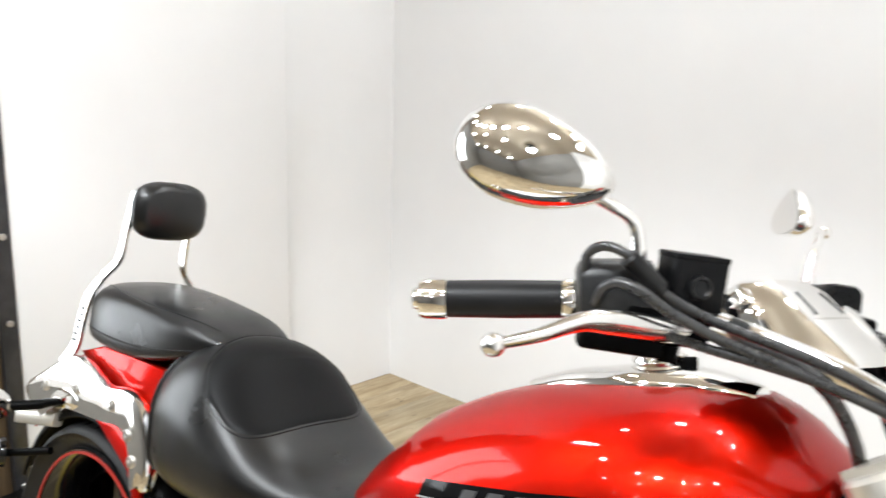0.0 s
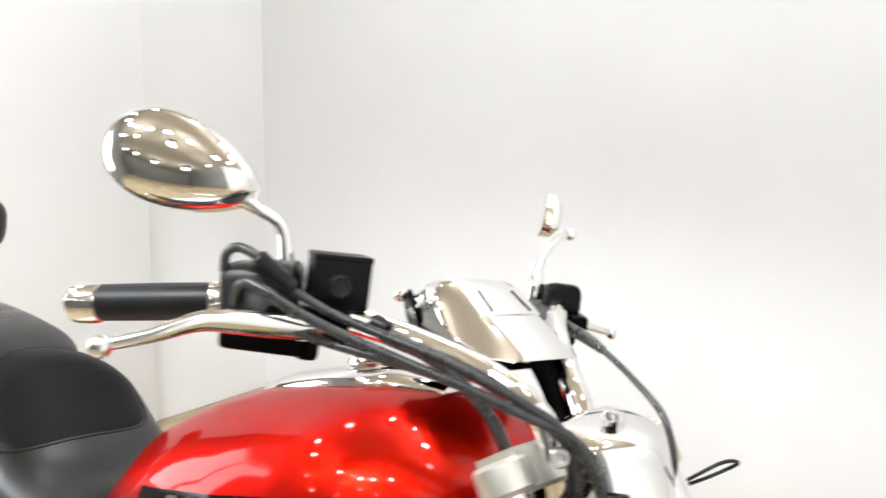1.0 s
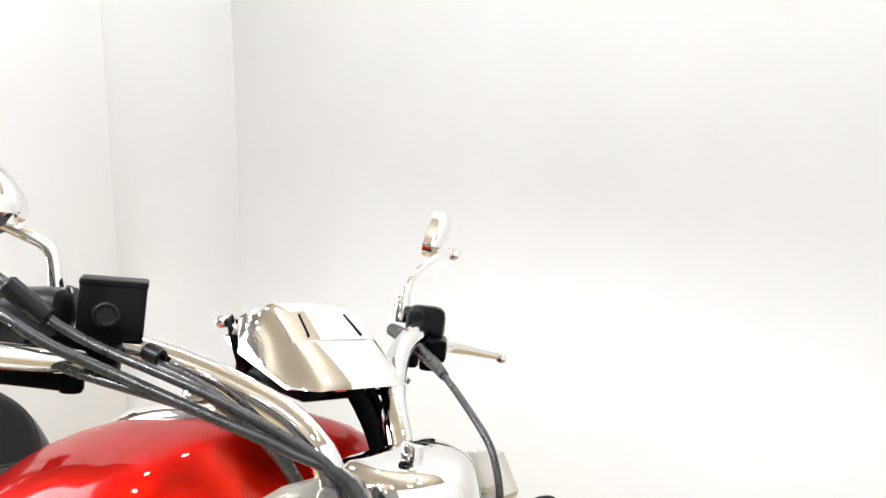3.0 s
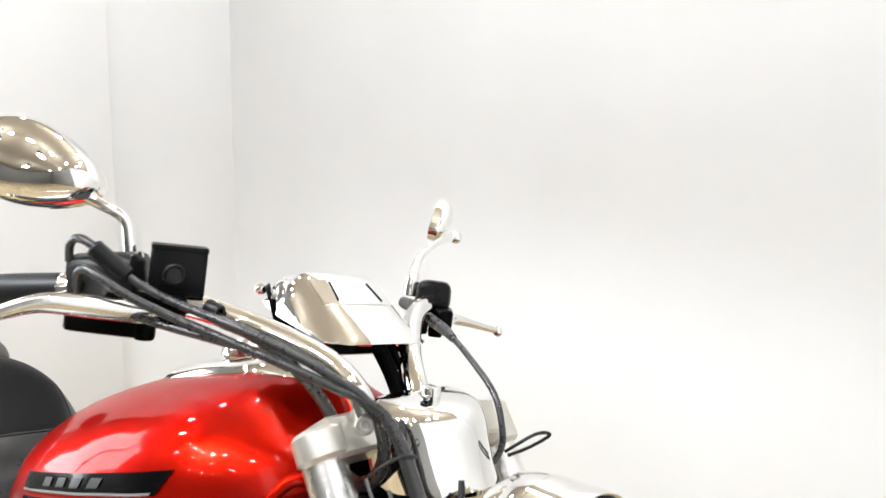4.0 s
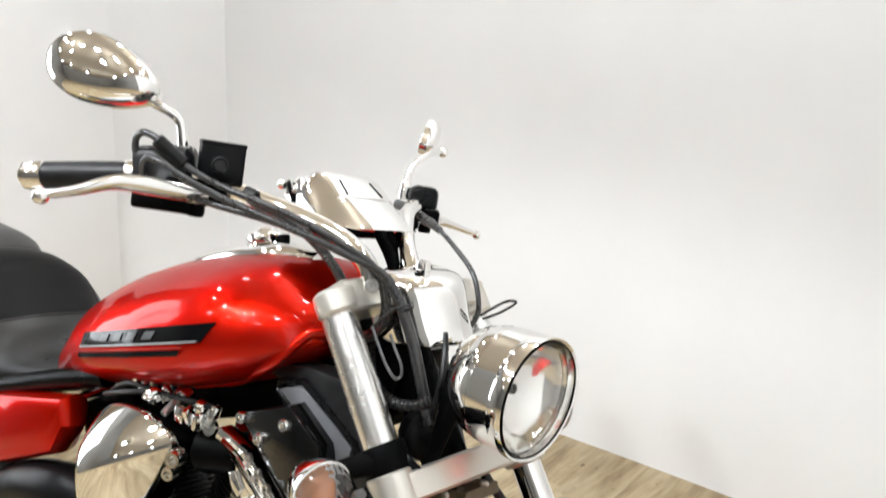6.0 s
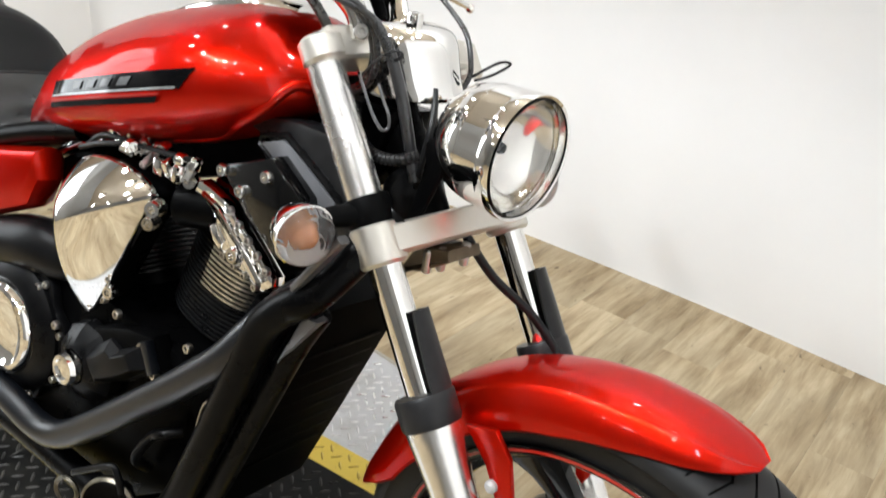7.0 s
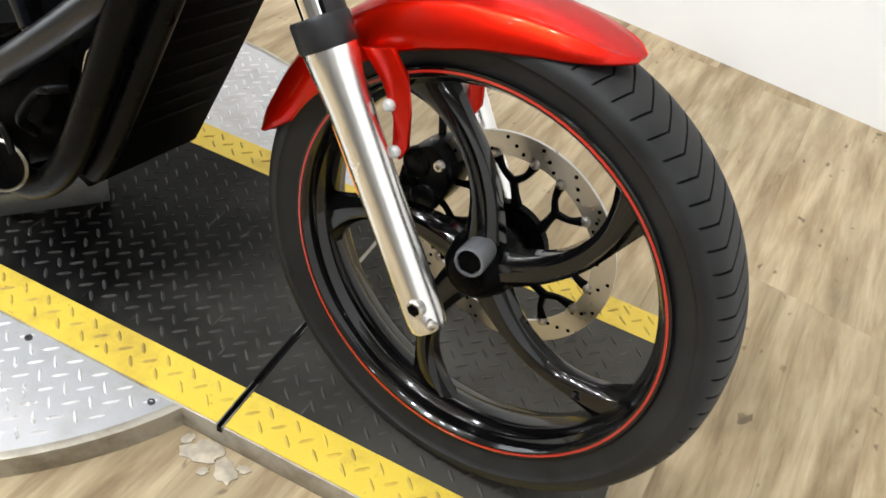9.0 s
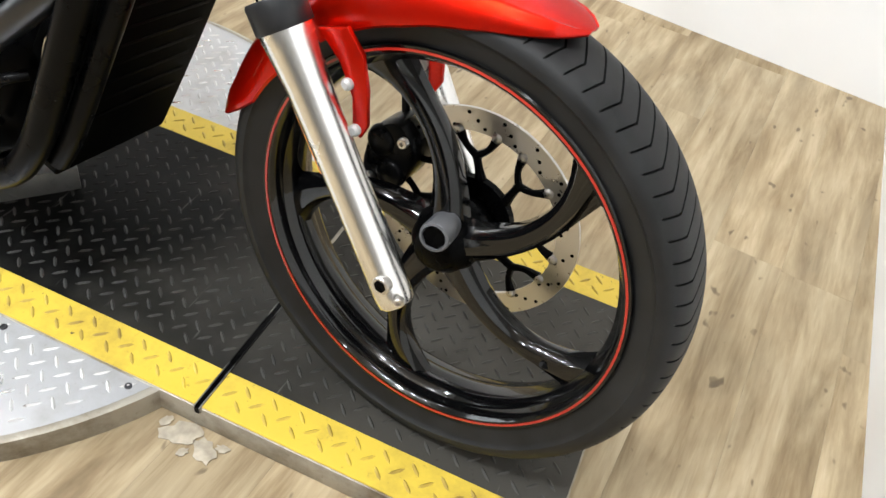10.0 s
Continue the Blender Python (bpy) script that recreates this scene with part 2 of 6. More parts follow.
BOLT = worn(material("zinc_bolt", (0.62, 0.60, 0.57), 0.28, 1.0), 200, 0.7, 1.1)
STRIPE = material("red_pinstripe", (0.40, 0.018, 0.010), 0.3, 0, 0.5)
ORANGE = material("orange_reflector", (0.75, 0.25, 0.02), 0.25, 0, 0.5)
AMBER = material("amber_bulb_cover", (0.85, 0.34, 0.13), 0.2, 0, 0.3)
RED_LENS = material("red_lens", (0.45, 0.01, 0.01), 0.12, 0, 0.8)
REFLECTOR = brushed("lamp_reflector", (0.86, 0.85, 0.82), 0.10, (1, 1, 1))
BOWL = material("frosted_signal_bowl", (0.90, 0.895, 0.89), 0.30, 0.45)
DECAL = material("black_decal", (0.003, 0.003, 0.0035), 0.10, 0, 0.15, spec=0.1)
BADGE = material("dark_grey_badge", (0.06, 0.06, 0.062), 0.3, 0.3)
SILVER_LINE = material("silver_decal", (0.45, 0.46, 0.47), 0.3, 0.5, 0.6)
WALL = worn(material("white_wall_paint", (0.85, 0.85, 0.852), 0.6), 3, 0.97, 1.02, (0, 0.08), 0.05, 160)
DARK_WALL = worn(material("grey_wall_paint", (0.24, 0.235, 0.225), 0.7), 4, 0.9, 1.05)
CEIL_PAINT = worn(material("ceiling_paint", (0.45, 0.385, 0.30), 0.8), 4, 0.97, 1.02)
PLATE_SILVER = dirty_plate("silver_tread_plate", (0.54, 0.545, 0.555), 0.40, 0.50, (0.36, 0.35, 0.33), 0.5, 0.85)
LUG_SILVER = dirty_plate("polished_silver_lugs", (0.74, 0.74, 0.74), 0.28, 0.85, (0.50, 0.48, 0.44), 0.5, 0.85)
PLATE_DULL = dirty_plate("dull_tread_plate", (0.20, 0.20, 0.195), 0.40, 0.5, (0.09, 0.088, 0.082), 0.45, 0.8)
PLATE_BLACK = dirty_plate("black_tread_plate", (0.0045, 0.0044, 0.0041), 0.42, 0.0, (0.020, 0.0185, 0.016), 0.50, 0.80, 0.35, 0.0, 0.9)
LUG_BLACK = dirty_plate("worn_black_lugs", (0.020, 0.0198, 0.019), 0.40, 0.0, (0.075, 0.071, 0.062), 0.42, 0.78, 0.3, 0.0, 0.6)
for plate_paint, gloss in ((PLATE_BLACK, 0.10), (LUG_BLACK, 0.22)):
    plate_paint.node_tree.nodes["Principled BSDF"].inputs["Specular IOR Level"].default_value = gloss
PLATE_YELLOW = dirty_plate("yellow_tread_paint", (0.70, 0.51, 0.06), 0.42, 0.0, (0.34, 0.22, 0.035), 0.52, 0.85, 0.0, 0.85)
# lugs a darker yellow than the plate between them
LUG_YELLOW = dirty_plate("darker_yellow_lugs", (0.64, 0.45, 0.05), 0.42, 0.0, (0.24, 0.155, 0.03), 0.40, 0.70)
SLOT_STEEL = dirty_plate("scuffed_slot_steel", (0.36, 0.35, 0.33), 0.4, 0.8, (0.012, 0.011, 0.010), 0.40, 0.55)
EDGE_TAPE = dirty_plate("turntable_skirt", (0.40, 0.37, 0.31), 0.45, 0.3, (0.17, 0.135, 0.09), 0.42, 0.66)
SCRAP = worn(material("pale_vinyl", (0.46, 0.40, 0.31), 0.6), 60, 0.6, 1.2)
BROWN_METAL = worn(material("brown_cast_metal", (0.10, 0.075, 0.045), 0.5, 0.5), 50, 0.6, 1.4)
POST = worn(material("dark_steel", (0.07, 0.07, 0.075), 0.45, 0.6), 20, 0.7, 1.3)
BROWN = worn(material("brown_timber", (0.13, 0.085, 0.045), 0.6), 15, 0.6, 1.4, (0, 0), 0.2, 60, (4, 4, 0.4))


def glass_lens():
    m = material("clear_lens", (1, 1, 1), 0.03)
    t, b = nodes_of(m)
    b.inputs["Transmission Weight"].default_value = 1.0
    b.inputs["IOR"].default_value = 1.45
    return m


GLASS = glass_lens()


def ribbed_lens():
    m = glass_lens()
    m.name = "ribbed_lens"
    t, b = nodes_of(m)
    b.inputs["Transmission Weight"].default_value = 0.97
    b.inputs["IOR"].default_value = 1.30
    b.inputs["Base Color"].default_value = (0.92, 0.92, 0.92, 1)
    b.inputs["Roughness"].default_value = 0.02
    vor = t.nodes.new("ShaderNodeTexVoronoi")
    vor.inputs["Scale"].default_value = 150
    t.links.new(coords(t), vor.inputs["Vector"])
    bump(t, b, vor.outputs["Distance"], 0.25, 0.001)
    return m


RIBBED = ribbed_lens()

# ---- shapes ----
def mesh_of(name, verts, faces, mat, m=None, smooth=40, mats=None, face_mats=None):
    me = bpy.data.meshes.new(name)
    if m is not None:
        verts = [m @ Vector(v) for v in verts]
    me.from_pydata([tuple(v) for v in verts], [], faces)
    me.validate()
    bm = bmesh.new()
    bm.from_mesh(me)
    bmesh.ops.recalc_face_normals(bm, faces=bm.faces)
    bm.to_mesh(me)
    bm.free()
    for mm in (mats or [mat]):
        me.materials.append(mm)
    if face_mats is not None:
        me.polygons.foreach_set("material_index", face_mats)
    finish(me, smooth)
    return me


def finish(me, smooth=40):
    me.polygons.foreach_set("use_smooth", [smooth > 0] * len(me.polygons))
    if smooth:
        me.set_sharp_from_angle(angle=radians(smooth))
    me.update()


def part(name, shape, mat, parent=None, label="", m=None, smooth=40):
    """Links one shape (verts, faces) as one mesh object under a thing or a part."""
    verts, faces = shape
    ob = new(name, mesh_of(name, verts, faces, mat, m, smooth))
    if parent is not None:
        ob.parent = parent
    return tagged(ob, label)


def join(*shapes):
    verts, faces = [], []
    for v, f in shapes:
        n = len(verts)
        verts += list(v)
        faces += [tuple(i + n for i in q) for q in f]
    return verts, faces


def moved(shape, m):
    return [m @ Vector(v) for v in shape[0]], shape[1]


def loft(rings, caps=True, closed=False):
    n = len(rings[0])
    verts = [Vector(v) for r in rings for v in r]
    faces = []
    k = len(rings)
    for i in range(k if closed else k - 1):
        j = (i + 1) % k
        for a in range(n):
            b = (a + 1) % n
            faces.append((i * n + a, i * n + b, j * n + b, j * n + a))
    if caps and not closed:
        faces.append(tuple(range(n))[::-1])
        faces.append(tuple((k - 1) * n + a for a in range(n)))
    return verts, faces


def curve_points(pts, steps=6, closed=False):
    """A smooth line (Catmull-Rom) through the points."""
    p = [Vector(q) for q in pts]
    n = len(p)
    out = []
    for i in range(n if closed else n - 1):
        if closed:
            a, b, c, d = p[i - 1], p[i], p[(i + 1) % n], p[(i + 2) % n]
        else:
            a, b, c, d = p[max(i - 1, 0)], p[i], p[i + 1], p[min(i + 2, n - 1)]
        for s in range(steps):
            u = s / steps
            out.append(0.5 * ((2 * b) + (c - a) * u + (2 * a - 5 * b + 4 * c - d) * u * u + (3 * b - a - 3 * c + d) * u ** 3))
    if not closed:
        out.append(p[-1])
    return out


def tube(pts, r, seg=12, steps=6, closed=False, flat=1.0):
    """A swept round bar; r is one radius or one for each given point; flat squeezes it along its second axis."""
    line = curve_points(pts, steps, closed)
    if isinstance(r, (int, float)):
        rad = [r] * len(line)
    else:
        rad = [x[0] for x in curve_points([(q, 0, 0) for q in r], steps, closed)]
    up = None
    rings = []
    for i, q in enumerate(line):
        if closed:
            d = line[(i + 1) % len(line)] - line[i - 1]
        else:
            d = line[min(i + 1, len(line) - 1)] - line[max(i - 1, 0)]
        d.normalize()
        if up is None:
            up = d.orthogonal().normalized()
        up = (up - d * up.dot(d)).normalized()
        side = d.cross(up)
        rings.append([q + (up * math.cos(a) + side * flat * math.sin(a)) * rad[i] for a in (2 * math.pi * k / seg for k in range(seg))])
    return loft(rings, True, closed)


def lathe(profile, seg=24, m=None, closed_ends=False, a0=0, a1=360):
    """Turns a profile of (radius, height) round z; the profile may be closed by naming its first point again."""
    full = abs(a1 - a0) >= 360
    count = seg if full else seg + 1
    verts, faces = [], []
    for i in range(count):
        a = radians(a0 + (a1 - a0) * i / seg)
        verts += [Vector((r * math.cos(a), r * math.sin(a), h)) for r, h in profile]
    k = len(profile)
    for i in range(seg):
        j = (i + 1) % count
        for s in range(k - 1):
            faces.append((i * k + s, j * k + s, j * k + s + 1, i * k + s + 1))
    if m is not None:
        verts = [m @ v for v in verts]
    return weld((verts, faces))


def weld(shape, dist=1e-6):
    verts, faces = shape
    key, idx, out = {}, [], []
    for v in verts:
        q = (round(v[0] / dist / 10), round(v[1] / dist / 10), round(v[2] / dist / 10))
        if q not in key:
            key[q] = len(out)
            out.append(v)
        idx.append(key[q])
    new_faces = []
    for f in faces:
        g = []
        for i in f:
            if idx[i] not in g:
                g.append(idx[i])
        if len(g) > 2:
            new_faces.append(tuple(g))
    return out, new_faces


def rounded(w, h, r, steps=3):
    """A rectangle with round corners, in the xy plane."""
    r = min(r, w / 2 - 1e-5, h / 2 - 1e-5)
    out = []
    for cx, cy, a in ((w / 2 - r, h / 2 - r, 0), (-w / 2 + r, h / 2 - r, 90), (-w / 2 + r, -h / 2 + r, 180), (w / 2 - r, -h / 2 + r, 270)):
        for i in range(steps + 1):
            q = radians(a + 90 * i / steps)
            out.append((cx + r * math.cos(q), cy + r * math.sin(q)))
    return out


def prism(outline, lo, hi, m=None, edge=0.0):
    """An outline in xy, made thick along z; edge rounds its rims."""
    n = len(outline)
    cx, cy = sum(p[0] for p in outline) / n, sum(p[1] for p in outline) / n

    def ring(z, inset):
        out = []
        for i, (x, y) in enumerate(outline):
            (ax, ay), (bx, by) = outline[i - 1], outline[(i + 1) % n]
            tx, ty = bx - ax, by - ay
            l = math.hypot(tx, ty) or 1
            nx, ny = ty / l, -tx / l
            if nx * (x - cx) + ny * (y - cy) < 0:
                nx, ny = -nx, -ny
            out.append(Vector((x - nx * inset, y - ny * inset, z)))
        return out
    if edge:
        rings = [ring(lo, edge), ring(lo + edge * 0.3, edge * 0.3), ring(lo + edge, 0), ring(hi - edge, 0), ring(hi - edge * 0.3, edge * 0.3), ring(hi, edge)]
    else:
        rings = [ring(lo, 0), ring(hi, 0)]
    v, f = loft(rings)
    return ([m @ q for q in v] if m is not None else v), f


def box(x0, x1, y0, y1, z0, z1, edge=0.0, m=None):
    c = Matrix.Translation(((x0 + x1) / 2, (y0 + y1) / 2, 0))
    w, h = x1 - x0, y1 - y0
    out = rounded(w, h, edge, 2) if edge else [(w / 2, h / 2), (-w / 2, h / 2), (-w / 2, -h / 2), (w / 2, -h / 2)]
    return prism(out, z0, z1, (m @ c) if m is not None else c, edge * 0.9)


def along(p, d, up=(0, 0, 1)):
    """A pose at p whose z axis points along d."""
    z = Vector(d).normalized()
    x = Vector(up).cross(z)
    if x.length < 1e-4:
        x = Vector((1, 0, 0)).cross(z)
    x.normalize()
    y = z.cross(x)
    m = Matrix((x, y, z)).transposed().to_4x4()
    m.translation = Vector(p)
    return m


def rod(p, q, r, seg=14, edge=0.0):
    p, q = Vector(p), Vector(q)
    h = (q - p).length
    e = min(edge, r * 0.9, h * 0.4)
    prof = [(0, 0), (r - e, 0), (r, e), (r, h - e), (r - e, h), (0, h)] if e else [(0, 0), (r, 0), (r, h), (0, h)]
    return lathe(prof, seg, along(p, q - p))


def ball(c, rx, ry=None, rz=None, seg=16, rings=10, m=None):
    ry, rz = ry or rx, rz or rx
    prof = [(math.sin(math.pi * i / rings), -math.cos(math.pi * i / rings)) for i in range(rings + 1)]
    v, f = lathe([(max(r, 0), h) for r, h in prof], seg)
    mm = Matrix.Translation(c) @ Matrix.Diagonal((rx, ry, rz, 1))
    return [(m @ mm if m is not None else mm) @ Vector(q) for q in v], f


def bolt(p, d, r=0.006, h=0.005):
    """A hexagon socket bolt head."""
    return lathe([(0, 0), (r, 0), (r, h * 0.75), (r * 0.85, h), (r * 0.5, h), (r * 0.42, h * 0.4), (0, h * 0.4)], 12, along(p, d))


def super_ring(n, cx, cy, rx, ry, p=2.5, p_low=None):
    out = []
    for i in range(n):
        a = 2 * math.pi * i / n
        c, s = math.cos(a), math.sin(a)
        q = p if s >= 0 or p_low is None else p_low
        out.append((cx + rx * math.copysign(abs(c) ** (2 / q), c), cy + ry * math.copysign(abs(s) ** (2 / q), s)))
    return out


def lerp(table, x):
    """A value from a table of (x, value) pairs, smoothly."""
    if x <= table[0][0]:
        return table[0][1]
    for (a, p), (b, q) in zip(table, table[1:]):
        if x <= b:
            u = (x - a) / (b - a)
            return p + (q - p) * u
    return table[-1][1]


def thing(name, label, category, m=None, group=""):
    ob = new(name)
    if m is not None:
        ob.matrix_world = m
    return tagged(ob, label, category, group)


def structure(name, shape, mat, label="", m=None, smooth=30):
    ob = part(name, shape, mat, None, label, m, smooth)
    return tagged(ob, label, kind="structure")

# ---- room ----
WALL_END = 3.485
# the back wall bows a little along its length
BOW = [(p.x, p.y) for p in curve_points([(-0.25, -0.012, 0), (0.0, -0.012, 0), (0.57, -0.004, 0), (1.2, 0.028, 0), (1.8, 0.050, 0), (2.4, 0.050, 0), (2.9, 0.024, 0), (WALL_END, -0.012, 0), (WALL_END + 0.25, -0.03, 0)], 4)]
structure("wall_north", prism(BOW + [(WALL_END + 0.25, 0.18), (-0.25, 0.18)], -0.008, CEIL), WALL, "plain white painted wall behind the motorcycle", ROOM)
structure("wall_west", box(-0.12, 0, -1.745, -0.001, 0, CEIL), WALL, "plain white painted side wall", ROOM)
v0, v1, z0, z1 = WIN
structure("wall_south_west", join(box(-0.12, 0, -6.5, v0, 0, CEIL), box(-0.12, 0, v1, -1.747, 0, CEIL), box(-0.12, 0, v0 + 0.0005, v1 - 0.0005, 0, z0), box(-0.12, 0, v0 + 0.0005, v1 - 0.0005, z1, CEIL)), DARK_WALL, "grey wall with a window beyond the door post", ROOM)
win = structure("window_1", join(box(-0.08, 0.01, v0, v0 + 0.05, z0, z1), box(-0.08, 0.01, v1 - 0.05, v1, z0, z1), box(-0.08, 0.01, v0 + 0.05, v1 - 0.05, z0, z0 + 0.05), box(-0.08, 0.01, v0 + 0.05, v1 - 0.05, z1 - 0.05, z1), box(-0.06, 0.0, (v0 + v1) / 2 - 0.02, (v0 + v1) / 2 + 0.02, z0 + 0.05, z1 - 0.05)), WALL, "white framed window with daylight", ROOM)
structure("backdrop", box(-0.16, -0.14, v0 - 0.2, v1 + 0.2, z0 - 0.2, z1 + 0.2), WALL, "pale daylight outside the window", ROOM)
EAST = Matrix.Translation((0.766, 1.618, 0)) @ Matrix.Rotation(radians(-1.3), 4, "Z")
structure("wall_east", box(0, 0.12, -2.6, -0.001, 0, CEIL), WALL, "plain white painted wall close to the front wheel", EAST)
structure("wall_south_east", box(0.1, 0.22, -8.6, -2.601, 0, CEIL), DARK_WALL, "dark wall behind the camera", EAST)
structure("wall_south", box(-0.12, WALL_END + 0.62, -6.62, -6.5, 0, CEIL), DARK_WALL, "plain grey wall far behind the camera", ROOM)
structure("wall_pilaster", box(0.001, 0.06, -1.553, -0.588, 0, CEIL - 0.002, 0.003), WALL, "white painted boxed-out wall section", ROOM)
structure("ceiling", box(-0.2, WALL_END + 0.8, -6.7, 0.2, CEIL, CEIL + 0.1), CEIL_PAINT, "plain off-white ceiling", ROOM)

post = thing("door_post", "dark steel door post with bolts against brown timber", "door post", ROOM)
part("steel_angle", box(0.001, 0.068, -1.603, -1.5545, 0, 2.4, 0.004), POST, post)
part("timber", box(0.001, 0.050, -1.95, -1.604, 0, 2.4, 0.004), BROWN, post, "brown timber panel")
for k in range(9):
    part("bolt", bolt((0.068, -1.577, 0.05 + 0.26 * k), (1, 0, 0), 0.010, 0.006), BOLT, post)

# floor slab; its planks follow at the end of the file
floor = structure("floor", box(-0.1, WALL_END + 0.7, -6.6, 0.1, -0.1, -0.012), BROWN, "wood-look vinyl plank floor in worn tan and brown", ROOM)

# turntable: a round silver deck, a black strip with yellow borders across it
DECK_C, DECK_R = (-0.94, 0.15), 0.665
deck = thing("turntable", "round silver tread-plate turntable with a black and yellow drive-on strip", "turntable")
part("deck_skirt", lathe([(DECK_R, 0), (DECK_R + 0.001, LIFT - 0.004), (DECK_R - 0.004, LIFT - 0.002), (DECK_R - 0.012, LIFT - 0.003)], 96, Matrix.Translation((*DECK_C, 0))), EDGE_TAPE, deck, "scuffed metal skirt round the deck")
part("deck_plate", lathe([(0, LIFT - 0.004), (DECK_R - 0.010, LIFT - 0.004), (DECK_R - 0.010, 0.0)], 96, Matrix.Translation((*DECK_C, 0))), PLATE_SILVER, deck, "silver tread plate")
SX0, SX1, SY0, SY1 = -2.76, 0.285, -0.152, 0.466
YN, YF = -0.074, 0.390
part("strip_body", box(SX0, SX1, SY0, SY1, 0.0, LIFT - 0.002, 0.002), EDGE_TAPE, deck, "metal edge of the drive-on strip")


def flat(x0, x1, y0, y1, z):
    return [Vector((x0, y0, z)), Vector((x1, y0, z)), Vector((x1, y1, z)), Vector((x0, y1, z))], [(0, 1, 2, 3)]


SLOT = -0.278
for x0, x1 in ((SX0, SLOT - 0.004), (SLOT + 0.004, SX1 - 0.003)):
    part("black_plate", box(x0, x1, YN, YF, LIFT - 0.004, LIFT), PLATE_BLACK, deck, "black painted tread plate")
    part("yellow_border", box(x0, x1, SY0 + 0.003, YN - 0.0005, LIFT - 0.004, LIFT), PLATE_YELLOW, deck, "worn yellow painted border")
    part("yellow_border", box(x0, x1, YF + 0.0005, SY1 - 0.003, LIFT - 0.004, LIFT), PLATE_YELLOW, deck, "worn yellow painted border")
for k in (-1, 1):
    part("slot_edge", box(SLOT + k * 0.0050 - 0.0012, SLOT + k * 0.0050 + 0.0012, SY0 - 0.002, 0.10, LIFT - 0.010, LIFT + 0.0022, 0.0006), SLOT_STEEL, deck, "scuffed steel slot edge")
part("slot", box(SLOT - 0.0037, SLOT + 0.0037, SY0 - 0.003, 0.10, LIFT - 0.012, LIFT + 0.001), BLACK_SATIN, deck, "open black slot across the strip")


def lug(x, y, z, turn, l=0.0135, w=0.0030, h=0.0022):
    c, s = math.cos(turn), math.sin(turn)
    pts = [(-l, 0, 0), (-l * 0.5, -w, 0), (l * 0.5, -w, 0), (l, 0, 0), (l * 0.5, w, 0), (-l * 0.5, w, 0), (-l * 0.55, 0, h), (l * 0.55, 0, h)]
    v = [Vector((x + c * a - s * b, y + s * a + c * b, z + q)) for a, b, q in pts]
    return v, [(0, 1, 6), (1, 2, 7, 6), (2, 3, 7), (3, 4, 7), (4, 5, 6, 7), (5, 0, 6)]


def tread(name, inside, mat, z, x0, x1, y0, y1, dx=0.024, dy=0.0155):
    """Raised lugs in staggered rows, every other row turned the other way."""
    verts, faces = [], []
    rng = random.Random(7)
    for i in range(int((x1 - x0) / dx)):
        for j in range(int((y1 - y0) / dy)):
            x, y = x0 + (i + 0.5) * dx, y0 + (j + 0.5) * dy
            if (i + j) % 2 or not (y0 + 0.010 < y < y1 - 0.010 and inside(x, y)):
                continue
            v, f = lug(x, y, z, math.pi / 4 * (3 if j % 2 else 1) + rng.uniform(-0.04, 0.04))
            n = len(verts)
            verts += v
            faces += [tuple(k + n for k in q) for q in f]
    ob = part(name, (verts, faces), mat, deck, "", None, 50)
    return tagged(ob, "raised tread lugs", kind="stuff")


LX0 = -1.75
tread("black_tread", lambda x, y: abs(x - SLOT) > 0.017, LUG_BLACK, LIFT, LX0, SX1 - 0.01, YN, YF)
tread("yellow_tread", lambda x, y: abs(x - SLOT) > 0.017, LUG_YELLOW, LIFT, LX0, SX1 - 0.01, SY0 + 0.004, YN)
tread("yellow_tread", lambda x, y: abs(x - SLOT) > 0.017, LUG_YELLOW, LIFT, LX0, SX1 - 0.01, YF, SY1 - 0.004)
in_deck = lambda x, y: math.hypot(x - DECK_C[0], y - DECK_C[1]) < DECK_R - 0.03 and not (SY0 - 0.012 < y < SY1 + 0.012)
tread("silver_tread", in_deck, LUG_SILVER, LIFT - 0.004, DECK_C[0] - DECK_R, DECK_C[0] + DECK_R, DECK_C[1] - DECK_R, DECK_C[1] + DECK_R)

for x in (-0.391, -0.628):
    part("deck_screw", bolt((x, -0.168, LIFT - 0.0042), (0, 0, 1), 0.006, 0.003), POST, deck)

for px, py in SPOTS:
    can = thing("ceiling_spot", "small black ceiling lamp over the turntable", "ceiling lamp", Matrix.Translation((px, py, CEIL - 0.20)), "ring of ceiling spots")
    part("can", lathe([(0.050, 0.06), (0.056, 0.06), (0.050, 0.16), (0.012, 0.18), (0.012, 0.199)], 16), BLACK_SATIN, can)

# small tread-plate block under the frame
BLOCK = Matrix.Translation((-0.746, 0.1515, 0)) @ Matrix.Rotation(radians(49), 4, "Z")
block = thing("tread_block", "small silver tread-plate block on the black strip", "block", BLOCK)
part("block_body", box(-0.19, 0.0, 0.0, 0.05, LIFT + 0.0005, LIFT + 0.050, 0.003), PLATE_DULL, block)
bv = [lug(-0.02 - 0.024 * i, 0.0, LIFT + 0.012 + 0.022 * (i % 2), math.pi / 4 if i % 2 else -math.pi / 4, 0.010, 0.0035, 0.0012) for i in range(7)]
part("block_tread", join(*[([Vector((v.x, -(v.z - (LIFT + 0.012 + 0.022 * (i % 2))), LIFT + 0.012 + 0.020 * (i % 2) + v.y)) for v in q[0]], q[1]) for i, q in enumerate(bv)]), PLATE_DULL, block)
